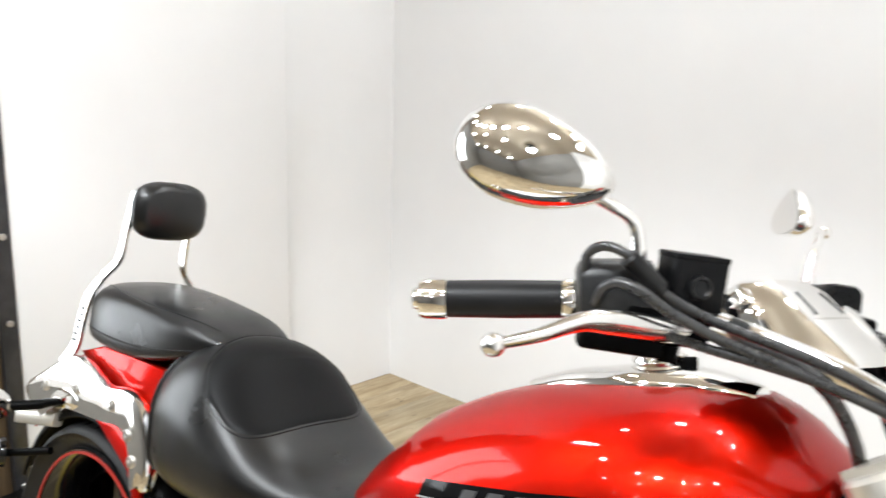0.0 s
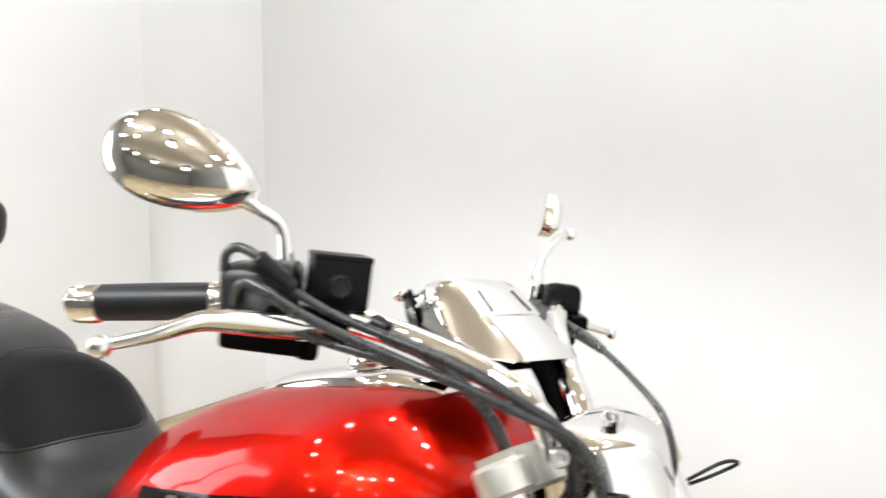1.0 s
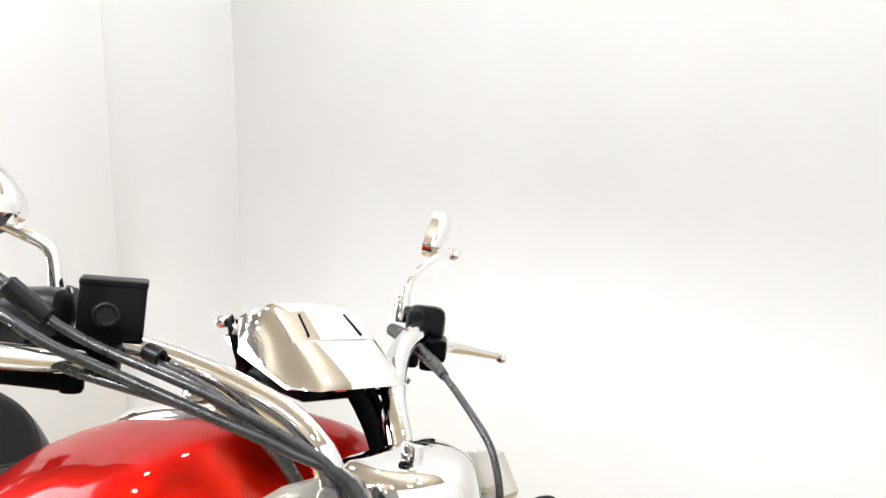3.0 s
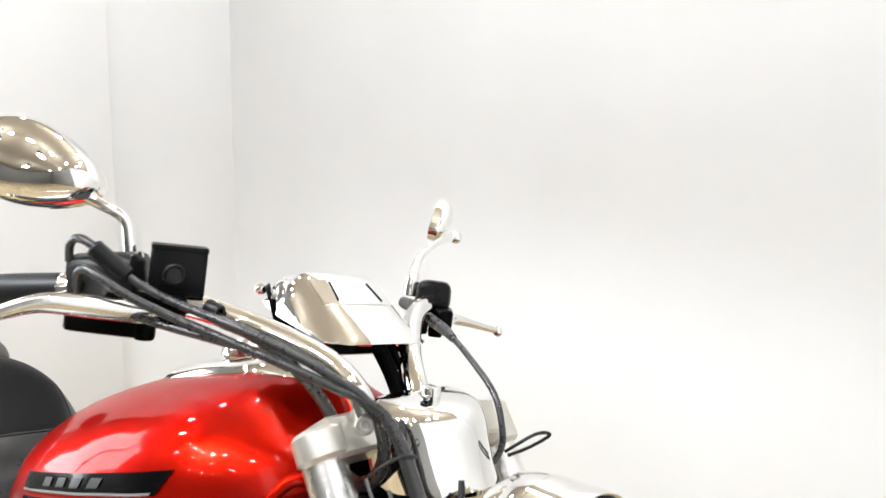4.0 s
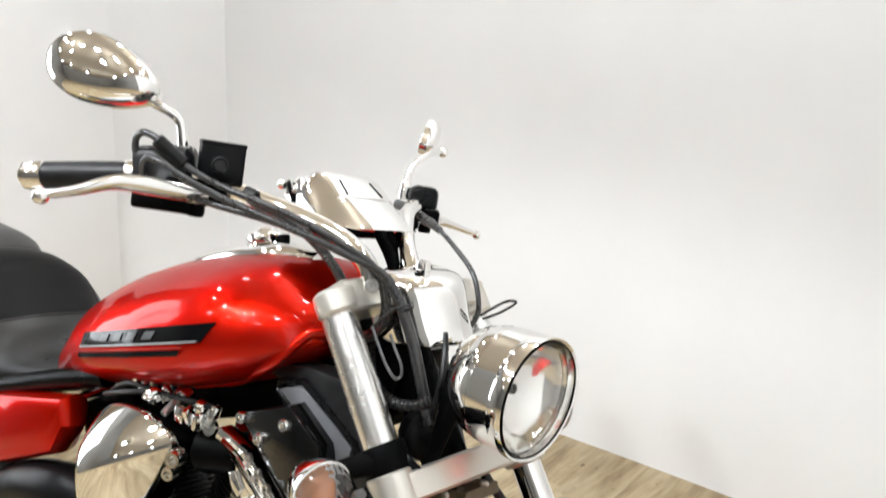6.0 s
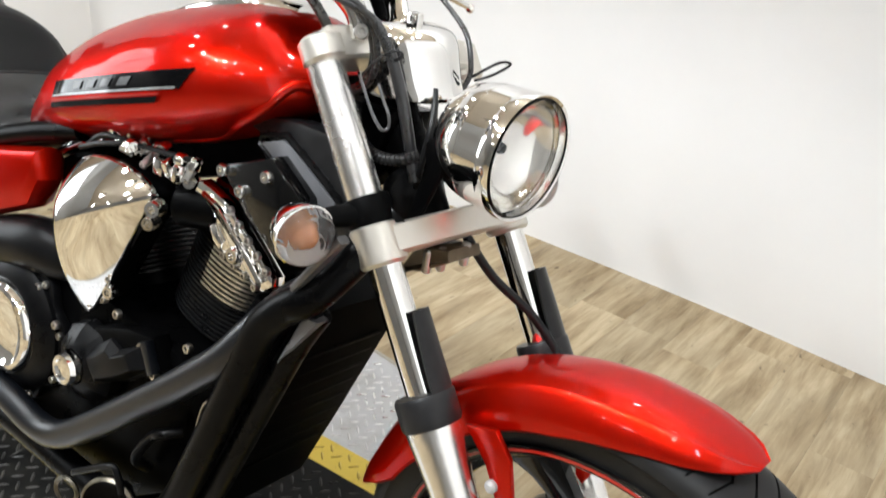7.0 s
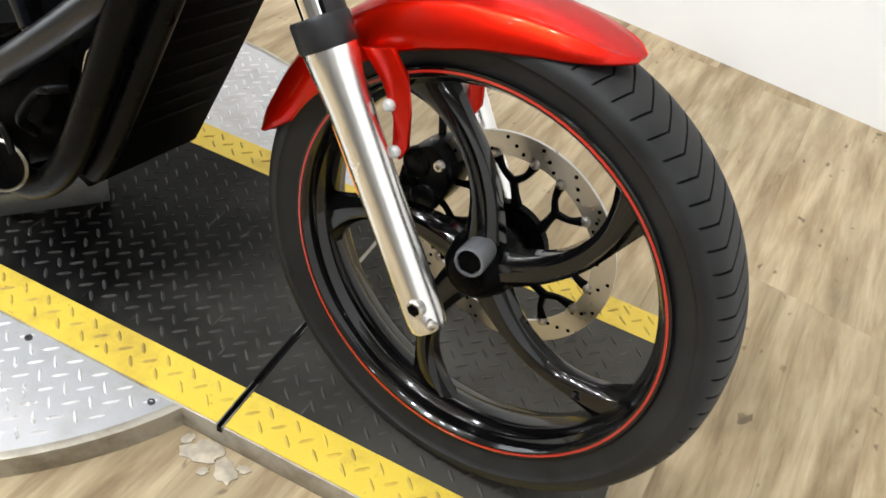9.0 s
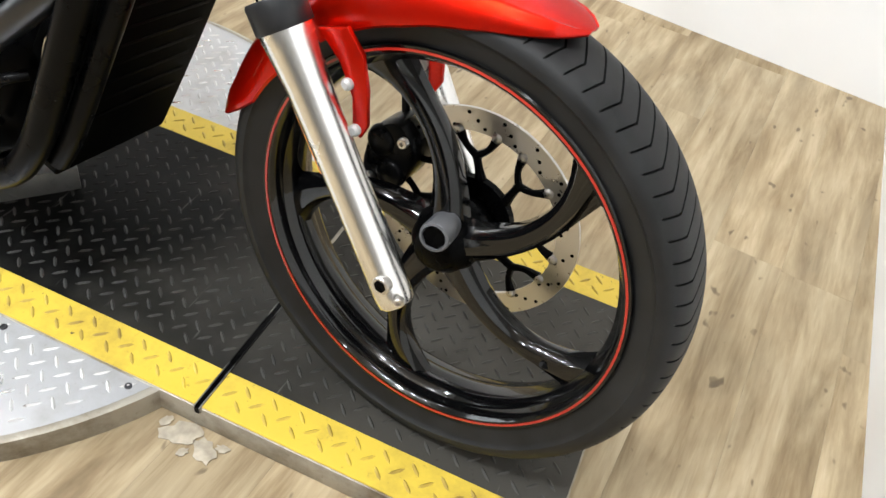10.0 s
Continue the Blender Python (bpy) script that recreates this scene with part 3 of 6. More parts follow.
# torn bits of floor vinyl by the slot
tear = random.Random(5)
for x, y, a, w in ((-0.292, -0.178, 20, 0.036), (-0.246, -0.186, -35, 0.028), (-0.325, -0.170, 70, 0.014), (-0.222, -0.172, 10, 0.013), (-0.272, -0.204, 50, 0.011)):
    sc = thing("vinyl_scrap", "torn pale scrap of floor vinyl beside the strip", "scrap", Matrix.Translation((x, y, 0.001)) @ Matrix.Rotation(radians(a), 4, "Z"), "torn scraps by the slot")
    torn = [(w * k * math.cos(b), 0.62 * w * k * math.sin(b)) for b, k in ((2 * math.pi * j / 17, tear.uniform(0.68, 1.08)) for j in range(17))]
    part("scrap_sheet", prism(torn, 0.0, 0.0018, None, 0.0004), SCRAP, sc)

# ---- motorcycle: x forward, z up in its own frame, leaning on its stand ----
RAKE = radians(34.50)
AXIS = Vector((-math.sin(RAKE), 0, math.cos(RAKE)))
HEAD = Vector((0.109, 0, 0.0115))
STEER = Matrix.Translation(HEAD) @ Matrix.Rotation(radians(-8.24), 4, AXIS) @ Matrix.Translation(-HEAD)
bike = thing("motorcycle", "candy red and chrome cruiser motorcycle parked on the turntable", "motorcycle", pose(0, 0, LIFT, -9.917, 0, -2.81) @ Matrix.Translation((0, 0, -0.0115)))
BARS = Matrix.Translation((-0.43, 0, 0)) @ Matrix.Rotation(radians(-7.4), 4, "Z") @ Matrix.Translation((0.43, -0.022, 0))


def front(name, shape, mat, parent=None, label="", smooth=40):
    return part(name, shape, mat, parent or bike, label, STEER, smooth)


def bars(name, shape, mat, parent=None, label="", smooth=40):
    return part(name, shape, mat, parent or bike, label, BARS, smooth)


def body(name, shape, mat, parent=None, label="", smooth=40):
    return part(name, shape, mat, parent or bike, label, None, smooth)


def spin(x, z):
    """A pose whose z axis lies along the axle (towards -y), at that axle."""
    return along((x, 0, z), (0, -1, 0), (0, 0, 1))


def tyre_shape(R, rim_r, half, grooves=0, seg=120, across=18, apex=0.0):
    """Profile and chevron grooves cut into the tread; turned round the axle."""
    prof = []
    for i in range(across + 1):
        u = -1 + 2 * i / across
        a = u * radians(128)
        h = half * 1.06 * math.sin(a) if abs(u) < 0.75 else half * (1.0 - 0.22 * (abs(u) - 0.75) / 0.25) * math.copysign(1, u)
        r = R - (R - rim_r) * ((abs(u)) ** 2.4)
        prof.append((r, h))
    per = seg // grooves
    verts, faces, cut = [], [], []
    for i in range(seg):
        for q, (r, h) in enumerate(prof):
            u = -1 + 2 * q / across
            a = 2 * math.pi * i / seg + 2 * math.pi / grooves * (0.9 * min(u - apex, 0.4) if u > apex else 2.2 * min(apex - u, 0.75))
            d = 0.0
            if -0.50 < u < 0.50 and i % per < 0.05 * per:
                d = 0.0030 * min(1.0, (0.50 - abs(u)) / 0.08 + 0.3)
            verts.append(Vector(((r - d) * math.cos(a), (r - d) * math.sin(a), h)))
            cut.append(d > 0)
    k = len(prof)
    inner = []
    for i in range(seg):
        j = (i + 1) % seg
        for s in range(k - 1):
            f = (i * k + s, j * k + s, j * k + s + 1, i * k + s + 1)
            faces.append(f)
            inner.append(1 if sum(cut[q] for q in f) >= 2 else 0)
    return verts, faces, inner


def tyre(shape, m, wheel_, label):
    verts, faces, inner = shape
    me = mesh_of("tyre", verts, faces, RUBBER, m, 25, [RUBBER, GROOVE], inner)
    ob = new("tyre", me)
    ob.parent = wheel_
    return tagged(ob, label)


def ring_profile(r0, r1, h0, h1):
    return [(r0, h0), (r1, h0), (r1, h1), (r0, h1), (r0, h0)]


def spoke_shape(a0, sweep, r0, r1, w0, w1, th):
    """A swept cast spoke: wide root, slim waist, flared where it meets the rim, with a raised back."""
    rings = []
    n = 14
    for i in range(n + 1):
        u = i / n
        r = r0 + (r1 - r0) * u
        a = radians(a0 + sweep * u ** 1.5)
        w = w1 + (w0 - w1) * max(0, 1 - u / 0.45) ** 1.5 + 0.026 * max(0, (u - 0.62) / 0.38) ** 2.2
        t = th * (1 - 0.2 * u)
        rad, tan = Vector((math.cos(a), math.sin(a), 0)), Vector((-math.sin(a), math.cos(a), 0))
        c = rad * r
        rings.append([c + tan * (w * p) + Vector((0, 0, t * q)) for p, q in ((-1, -0.4), (-0.92, 0.35), (-0.55, 0.62), (-0.40, 1.0), (0.05, 1.08), (0.45, 0.95), (0.62, 0.60), (0.92, 0.35), (1, -0.4), (0.7, -0.9), (-0.7, -0.9))])
    return loft(rings)


# front wheel
FW = spin(0, 0.35)
rim_half = [(0.266, 0.0478), (0.2755, 0.0490), (0.2775, 0.0465), (0.272, 0.038)]
rim_in = [(0.2630, 0.0440), (0.2600, 0.0395), (0.2585, 0.0300), (0.2570, 0.0260), (0.2500, 0.0200), (0.2480, 0.0080)]
rim_prof = rim_half + [(r, -h) for r, h in rim_half[::-1]] + [(r, -h) for r, h in rim_in] + rim_in[::-1] + rim_half[:1]
wheel = front("front_wheel", join(lathe(rim_prof, 96, FW)), BLACK_GLOSS, bike, "gloss black cast wheel with five swept spokes")
for k in range(5):
    front("spoke", moved(spoke_shape(96 + 72 * k, 27, 0.040, 0.251, 0.029, 0.0185, 0.020), FW), BLACK_GLOSS, wheel)
front("hub", lathe([(0, 0.040), (0.024, 0.040), (0.030, 0.036), (0.040, 0.024), (0.050, 0.008), (0.052, -0.020), (0.048, -0.045), (0.040, -0.062), (0, -0.062)], 32, FW), BLACK_SATIN, wheel)
BOSS = along((0.004, -0.020, 0.385), (0.12, -1, 0.12))
boss = front("hub_boss", lathe([(0.0, -0.012), (0.017, -0.012), (0.0205, -0.004), (0.0210, 0.034), (0.0198, 0.039), (0.0165, 0.040), (0.0157, 0.036)], 28, BOSS), GREY_PLASTIC, wheel, "grey hollow boss beside the hub")
front("hex_socket", prism([(0.0160 * math.cos(radians(60 * k)), 0.0160 * math.sin(radians(60 * k))) for k in range(6)], 0.020, 0.0385, BOSS), BLACK_SATIN, boss, "dark six-sided socket")
tyre(tyre_shape(0.3385, 0.272, 0.054, 78, 1404, 60, 0.20), STEER @ FW, wheel, "black tyre with curved chevron grooves")
for s in (1, -1):
    front("pinstripe", lathe(ring_profile(0.2690, 0.2720, 0.0482 * s, 0.0496 * s), 96, FW), STRIPE, wheel, "thin red stripe on the rim")
# brake disc on the far side
disc = front("brake_disc", join(lathe(ring_profile(0.127, 0.160, -0.078, -0.073), 72, FW)), STEEL, bike, "drilled steel brake disc")
for k in range(18):
    a = 2 * math.pi * k / 18
    for r in (0.134, 0.143, 0.153):
        aa = a + (r - 0.143) * 9
        front("drill_hole", lathe([(0, 0.0006), (0.0028, 0.0006), (0.0028, -0.0002)], 8, FW @ Matrix.Translation((r * math.cos(aa), r * math.sin(aa), -0.073))), BLACK_SATIN, disc)
def polar(r, a, h):
    return Vector((r * math.cos(radians(a)), r * math.sin(radians(a)), h))


# lattice carrier: each inner knot forks to two buttons at the disc's inner rim
for k in range(8):
    a = 45 * k + 10
    knot, root = polar(0.092, a, -0.0745), polar(0.060, a - 8, -0.073)
    arms = [tube((root, polar(0.076, a - 3, -0.074), knot), [0.0085, 0.0060, 0.0065], 8, 4)]
    for d in (-13, 13):
        arms.append(tube((knot, polar(0.106, a + d * 0.72, -0.075), polar(0.127, a + d, -0.0755)), [0.0060, 0.0048, 0.0075], 8, 4))
    front("carrier_arm", moved(join(*arms), FW), BLACK_SATIN, disc)
    for d in (-13, 13):
        front("rivet", lathe([(0, 0.0045), (0.0045, 0.0045), (0.0060, 0.0035), (0.0075, 0.0), (0, -0.002)], 12, FW @ Matrix.Translation(polar(0.1285, a + d, -0.073))), BOLT, disc)
front("carrier", lathe(ring_profile(0.03, 0.062, -0.078, -0.066), 40, FW), BLACK_SATIN, disc)
front("valve_stem", moved(tube(((0.232, -0.045, 0.0), (0.215, -0.040, 0.012), (0.205, -0.036, 0.022)), [0.005, 0.005, 0.004], 8), FW @ Matrix.Rotation(radians(-18), 4, "Z")), HOSE, wheel)
cal = [(-0.178, 0.352), (-0.172, 0.415), (-0.150, 0.440), (-0.128, 0.448), (-0.104, 0.430), (-0.096, 0.395), (-0.108, 0.362), (-0.125, 0.338), (-0.155, 0.330)]
caliper = front("brake_caliper", prism([(p.x, p.y) for p in curve_points([(x, z, 0) for x, z in cal], 3, True)], -0.112, -0.046, along((0, 0, 0), (0, -1, 0)), 0.010), HOUSING, bike, "black brake caliper")
for x, z in ((-0.150, 0.412), (-0.128, 0.368)):
    front("piston", lathe([(0, 0.006), (0.017, 0.006), (0.022, 0.002), (0.024, -0.006)], 20, along((x, 0.046, z), (0, -1, 0))), HOUSING, caliper)
front("caliper_bolt", bolt((-0.158, 0.045, 0.350), (0, -1, 0), 0.008, 0.008), BOLT, caliper)
front("caliper_bolt", bolt((-0.112, 0.045, 0.428), (0, -1, 0), 0.008, 0.008), BOLT, caliper)

def slab_x(pts, y0, y1, edge=0.004):
    """An outline in the side view, between two places across the bike."""
    return prism([(x, z) for x, z in pts], -y1, -y0, along((0, 0, 0), (0, -1, 0)), edge)


# fork
LX, LY = -0.0237, 0.113


def leg(z, s, off=0.0):
    p = Vector((LX, s * LY, 0.35)) + AXIS * ((z - 0.35) / math.cos(RAKE))
    return p + Vector((math.cos(RAKE), 0, math.sin(RAKE))) * off


def leg_lathe(z0, z1, prof, s, seg=28):
    """prof: (share of the way, radius)"""
    p, q = leg(z0, s), leg(z1, s)
    h = (q - p).length
    pts = [(0, prof[0][0] * h)] + [(r, u * h) for u, r in prof] + [(0, prof[-1][0] * h)]
    return lathe(pts, seg, along(p, q - p, (0, 1, 0)))


for s in (-1, 1):
    slider = front("fork_slider", leg_lathe(0.312, 0.612, [(0, 0.022), (0.01, 0.0245), (0.05, 0.0255), (0.55, 0.0255), (0.80, 0.027), (0.93, 0.031), (0.97, 0.032), (1.0, 0.031)], s), ALU, bike, "brushed aluminium fork slider")
    front("axle_end", rod(leg(0.343, s, 0.010) + Vector((0, s * 0.014, 0)), leg(0.343, s, 0.010) + Vector((0, s * 0.0265, 0)), 0.0125, 20, 0.002), BOLT, slider)
    front("axle_socket", rod(leg(0.343, s, 0.010) + Vector((0, s * 0.0260, 0)), leg(0.343, s, 0.010) + Vector((0, s * 0.0272, 0)), 0.0088, 6), BLACK_SATIN, slider)
    front("pinch_bolt", bolt(leg(0.322, s, 0.022) + Vector((0, s * 0.016, 0)), (0.6, s, 0), 0.007, 0.007), BOLT, slider)
    front("collar", leg_lathe(0.606, 0.636, [(0, 0.0335), (0.1, 0.035), (0.9, 0.035), (1, 0.033)], s), GUARD, slider, "black plastic collar")
    # half-round guard on the leading side
    base = along(leg(0.628, s), AXIS, (0, 1, 0))
    g = []
    for i in range(9):
        h = 0.100 * i / 8
        wrap = 66 - 12 * (i / 8) ** 2
        ringpts = []
        for rr, order in ((0.0335, 1), (0.0285, -1)):
            for k in range(9):
                a = radians(-wrap + 2 * wrap * k / 8) * order
                ringpts.append((rr * math.cos(a), rr * math.sin(a), h))
        g.append(ringpts)
    # the guard's middle faces forward
    probe = base.to_3x3() @ Vector((1, 0, 0))
    fwd = Vector((math.cos(RAKE), 0, math.sin(RAKE)))
    turn = math.atan2((base.to_3x3() @ Vector((0, 1, 0))).dot(fwd), probe.dot(fwd))
    front("guard", moved(loft(g), base @ Matrix.Rotation(turn + radians(38), 4, "Z")), GUARD, slider, "black half-round stone guard")
    front("stanchion", leg_lathe(0.62, 0.77, [(0, 0.0195), (1, 0.0195)], s), CHROME, bike, "chromed fork tube")
    front("fork_cover", leg_lathe(0.812, 0.950, [(0, 0.0212), (1, 0.0212)], s), ALU, bike, "bright alloy upper fork tube")
    front("rubber_ring", leg_lathe(0.795, 0.822, [(0, 0.0265), (0.1, 0.0278), (0.9, 0.0278), (1, 0.0265)], s), BLACK_PLASTIC, bike, "black ring over the lower clamp")


def yoke(z0, z1, r_end, web, bulge, tall=1.0, tilt=0.0, droop=0.0):
    """A fork clamp: two round ends and a bowed web between them."""
    a, b = leg(z0, -1), leg(z1, -1)
    ends = join(*[rod(leg(z0 - max(0, s) * tilt, s, 0.3 * droop), leg(z1 - max(0, s) * tilt - max(0, -s) * droop, s, 0.3 * droop), r_end, 28, 0.004) for s in (-1, 1)])
    up = AXIS
    fwd = Vector((math.cos(RAKE), 0, math.sin(RAKE)))
    rings = []
    h = (b - a).length * tall
    for i in range(13):
        y = -LY + 2 * LY * i / 12
        c = Vector(((a.x + b.x) / 2, y, (a.z + b.z) / 2)) - up * (tilt * i / 12) + fwd * (bulge * (1 - (y / LY) ** 2) + 0.006)
        c -= up * (0.5 * droop * max(0.0, 1 - i / 4))
        rings.append([c + fwd * p + up * q for p, q in ((web, h * 0.42), (web * 0.8, h * 0.5), (-web * 1.4, h * 0.5), (-web * 1.4, -h * 0.45), (web * 0.8, -h * 0.45), (web, -h * 0.36))])
    return join(ends, loft(rings))


front("lower_clamp", yoke(0.757, 0.797, 0.0285, 0.022, 0.016, 0.74), SATIN, bike, "satin cast lower fork clamp")
uc = front("upper_clamp", yoke(0.950, 0.988, 0.0262, 0.020, 0.010, 0.9, 0.024, 0.013), SATIN, bike, "satin cast upper fork clamp")
front("clamp_bolt", bolt((-0.4005, -0.0975, 0.9935), (0.7, -0.7, 0.25), 0.0088, 0.006), BOLT, uc)
front("clamp_cap", rod(leg(0.964, 1), leg(0.970, 1), 0.018, 24, 0.004), CHROME, uc)
# steering stem and lamp bracket
front("steering_stem", rod((-0.335, 0, 0.76), (-0.475, 0, 0.96), 0.03, 24), BLACK_SATIN)
cover_line = [(p.x, p.y) for p in curve_points([(x, z, 0) for x, z in ((-0.349, 0.926), (-0.355, 0.944), (-0.363, 0.966), (-0.371, 0.986), (-0.386, 0.999), (-0.420, 1.003), (-0.452, 0.998), (-0.446, 0.960), (-0.425, 0.926), (-0.385, 0.919))], 3, True)]
# its front is bowed across the bike and its rims are rounded
cover_rings = []
for k in range(17):
    v = -1 + k / 8
    rim = 1 - 0.10 * max(0.0, abs(v) - 0.86) / 0.14
    ring_ = []
    for x, z in cover_line:
        ahead = (x + 0.452) / 0.103
        ring_.append(Vector((-0.405 + (x + 0.405) * rim + 0.010 * ahead - 0.036 * ahead * v * v, 0.057 * v, 0.962 + (z - 0.962) * rim - 0.003 * v * v)))
    cover_rings.append(ring_)
nacelle = front("stem_cover", loft(cover_rings), CHROME, bike, "chrome cover ahead of the upper clamp")
front("cover_screw", bolt((-0.400, -0.022, 0.999), (0.25, 0, 1), 0.006, 0.004), BLACK_SATIN, nacelle)
# headlamp
HL = along((-0.229, 0.0, 0.894), (1, 0, -0.04)) @ Matrix.Scale(0.94, 4)
lamp = front("headlamp", lathe([(0.0, -0.105), (0.030, -0.102), (0.054, -0.093), (0.066, -0.078), (0.0715, -0.060), (0.0740, -0.046), (0.0740, -0.044), (0.0730, -0.0435), (0.0730, -0.0425), (0.0745, -0.042), (0.0760, -0.010), (0.0762, -0.008), (0.0770, -0.006), (0.0775, 0.006), (0.0765, 0.012), (0.072, 0.010), (0.070, 0.002), (0.070, -0.01), (0.058, -0.045), (0.0, -0.050)], 56, HL), CHROME, bike, "round chrome headlamp")
front("reflector_bowl", lathe([(0.069, 0.0), (0.063, -0.016), (0.054, -0.028), (0.040, -0.037), (0.022, -0.042), (0.010, -0.043), (0, -0.043)], 14, HL), REFLECTOR, lamp, "bright faceted reflector", 22)
front("bulb_cap", lathe([(0, -0.028), (0.0060, -0.028), (0.0070, -0.031), (0.0070, -0.043)], 20, HL), BLACK_SATIN, lamp)
front("lens", lathe([(0, 0.011), (0.035, 0.0095), (0.060, 0.0055), (0.0715, 0.001), (0.0715, -0.001), (0.060, 0.0035), (0.035, 0.0075), (0, 0.009)], 40, HL), GLASS, lamp, "clear glass lens")
front("lamp_seal", lathe([(0.0712, 0.0122), (0.0722, 0.0122), (0.0722, 0.010), (0.0712, 0.010)], 48, HL), BLACK_PLASTIC, lamp)
for s in (-1, 1):
    front("lamp_bracket", prism([(-0.330, 0.79), (-0.315, 0.79), (-0.288, 0.86), (-0.290, 0.893), (-0.304, 0.902), (-0.316, 0.890), (-0.312, 0.865)], 0.058 * s - 0.004, 0.058 * s + 0.004, along((0, 0, 0), (0, -1, 0)), 0.002), BLACK_SATIN)

# turn signals
for s in (-1, 1):
    c = Vector((-0.338, s * 0.207, 0.800))
    SG = along(c, (0.96, 0.0 if s > 0 else -0.15, -0.1))
    sig = front("turn_signal", lathe([(0, -0.036), (0.016, -0.033), (0.027, -0.020), (0.0325, -0.004), (0.0345, 0.002), (0.0345, 0.005), (0.0320, 0.006)], 32, SG), CHROME, bike, "clear round turn signal with amber bulb")
    front("bowl", lathe([(0.0325, 0.003), (0.026, -0.010), (0.014, -0.017), (0, -0.019)], 20, SG), BOWL, sig, "bright faceted bowl", 16)
    front("bulb", lathe([(0.0095, -0.016), (0.0120, -0.004), (0.0105, 0.002), (0.007, 0.006), (0, 0.008)], 20, SG), AMBER, sig, "amber bulb")
    dome = [(0.0330, 0.004), (0.0325, 0.010), (0.0285, 0.019), (0.020, 0.025), (0.010, 0.028), (0, 0.0285)]
    front("lens", lathe(dome + [(0, 0.0265), (0.010, 0.026), (0.019, 0.0232), (0.0272, 0.0178), (0.0308, 0.010), (0.0312, 0.004)], 24, SG), RIBBED, sig, "clear ribbed lens", 12)
    front("stalk", tube((c + Vector((-0.014, -s * 0.018, 0)), c + Vector((-0.014, -s * 0.045, 0.004)), (-0.342, s * 0.132, 0.808)), [0.016, 0.012, 0.015], 16, 4), BLACK_PLASTIC, sig)

# front fender
def fender_shape(x0, z0, R, a0, a1, half, skirt, thick=0.003, n=36, across=18, crown=2.6, crease=0.0):
    rings = []
    for i in range(n + 1):
        a = a0 + (a1 - a0) * i / n
        w, e = lerp(half, a), lerp(skirt, a)
        ca, sa = math.cos(radians(a)), math.sin(radians(a))
        outer, inner = [], []
        for j in range(across + 1):
            u = -1 + 2 * j / across
            drop = (R - e) * abs(u) ** crown - crease * math.exp(-((abs(u) - 0.60) / 0.07) ** 2)
            y = w * math.sin(u * math.pi / 2) if abs(u) < 1 else w * u
            y = w * (1 - (1 - abs(u)) ** 1.7) * (1 if u > 0 else -1)
            outer.append(Vector((x0 + (R - drop) * ca, y, z0 + (R - drop) * sa)))
            inner.append(Vector((x0 + (R - drop - thick) * ca, y * (1 - thick / w), z0 + (R - drop - thick) * sa)))
        rings.append(outer + inner[::-1])
    return loft(rings)


fender = front("front_fender", fender_shape(0, 0.35, 0.361, 72, 171, [(72, 0.012), (75, 0.040), (82, 0.056), (95, 0.066), (150, 0.068), (165, 0.064), (171, 0.050)],
               [(72, 0.357), (80, 0.335), (90, 0.318), (105, 0.303), (120, 0.299), (145, 0.297), (160, 0.306), (166, 0.325), (171, 0.350)], 0.003, 44, 40, 2.6, 0.0022), RED, bike, "candy red front fender")
for s in (-1, 1):
    stay = front("fender_stay", prism([(-0.175, 0.610), (-0.135, 0.625), (-0.110, 0.600), (-0.098, 0.560), (-0.092, 0.515), (-0.100, 0.497), (-0.112, 0.505), (-0.118, 0.545), (-0.140, 0.580)], -s * 0.084 - 0.004, -s * 0.084 + 0.004, along((0, 0, 0), (0, -1, 0)), 0.002), RED, bike, "red fender stay")
    for z, o in ((0.507, -0.106), (0.560, -0.124)):
        front("stay_bolt", rod((o, s * 0.082, z), (o, s * 0.096, z), 0.0075, 14, 0.003), NUB, stay, "pale grey plastic bolt cap")
front("orange_reflector", box(-0.006, 0.006, -0.003, 0.003, -0.045, 0.045, 0.002, along(leg(0.50, -1, -0.031), AXIS, (0, 1, 0))), ORANGE, bike, "orange side reflector")

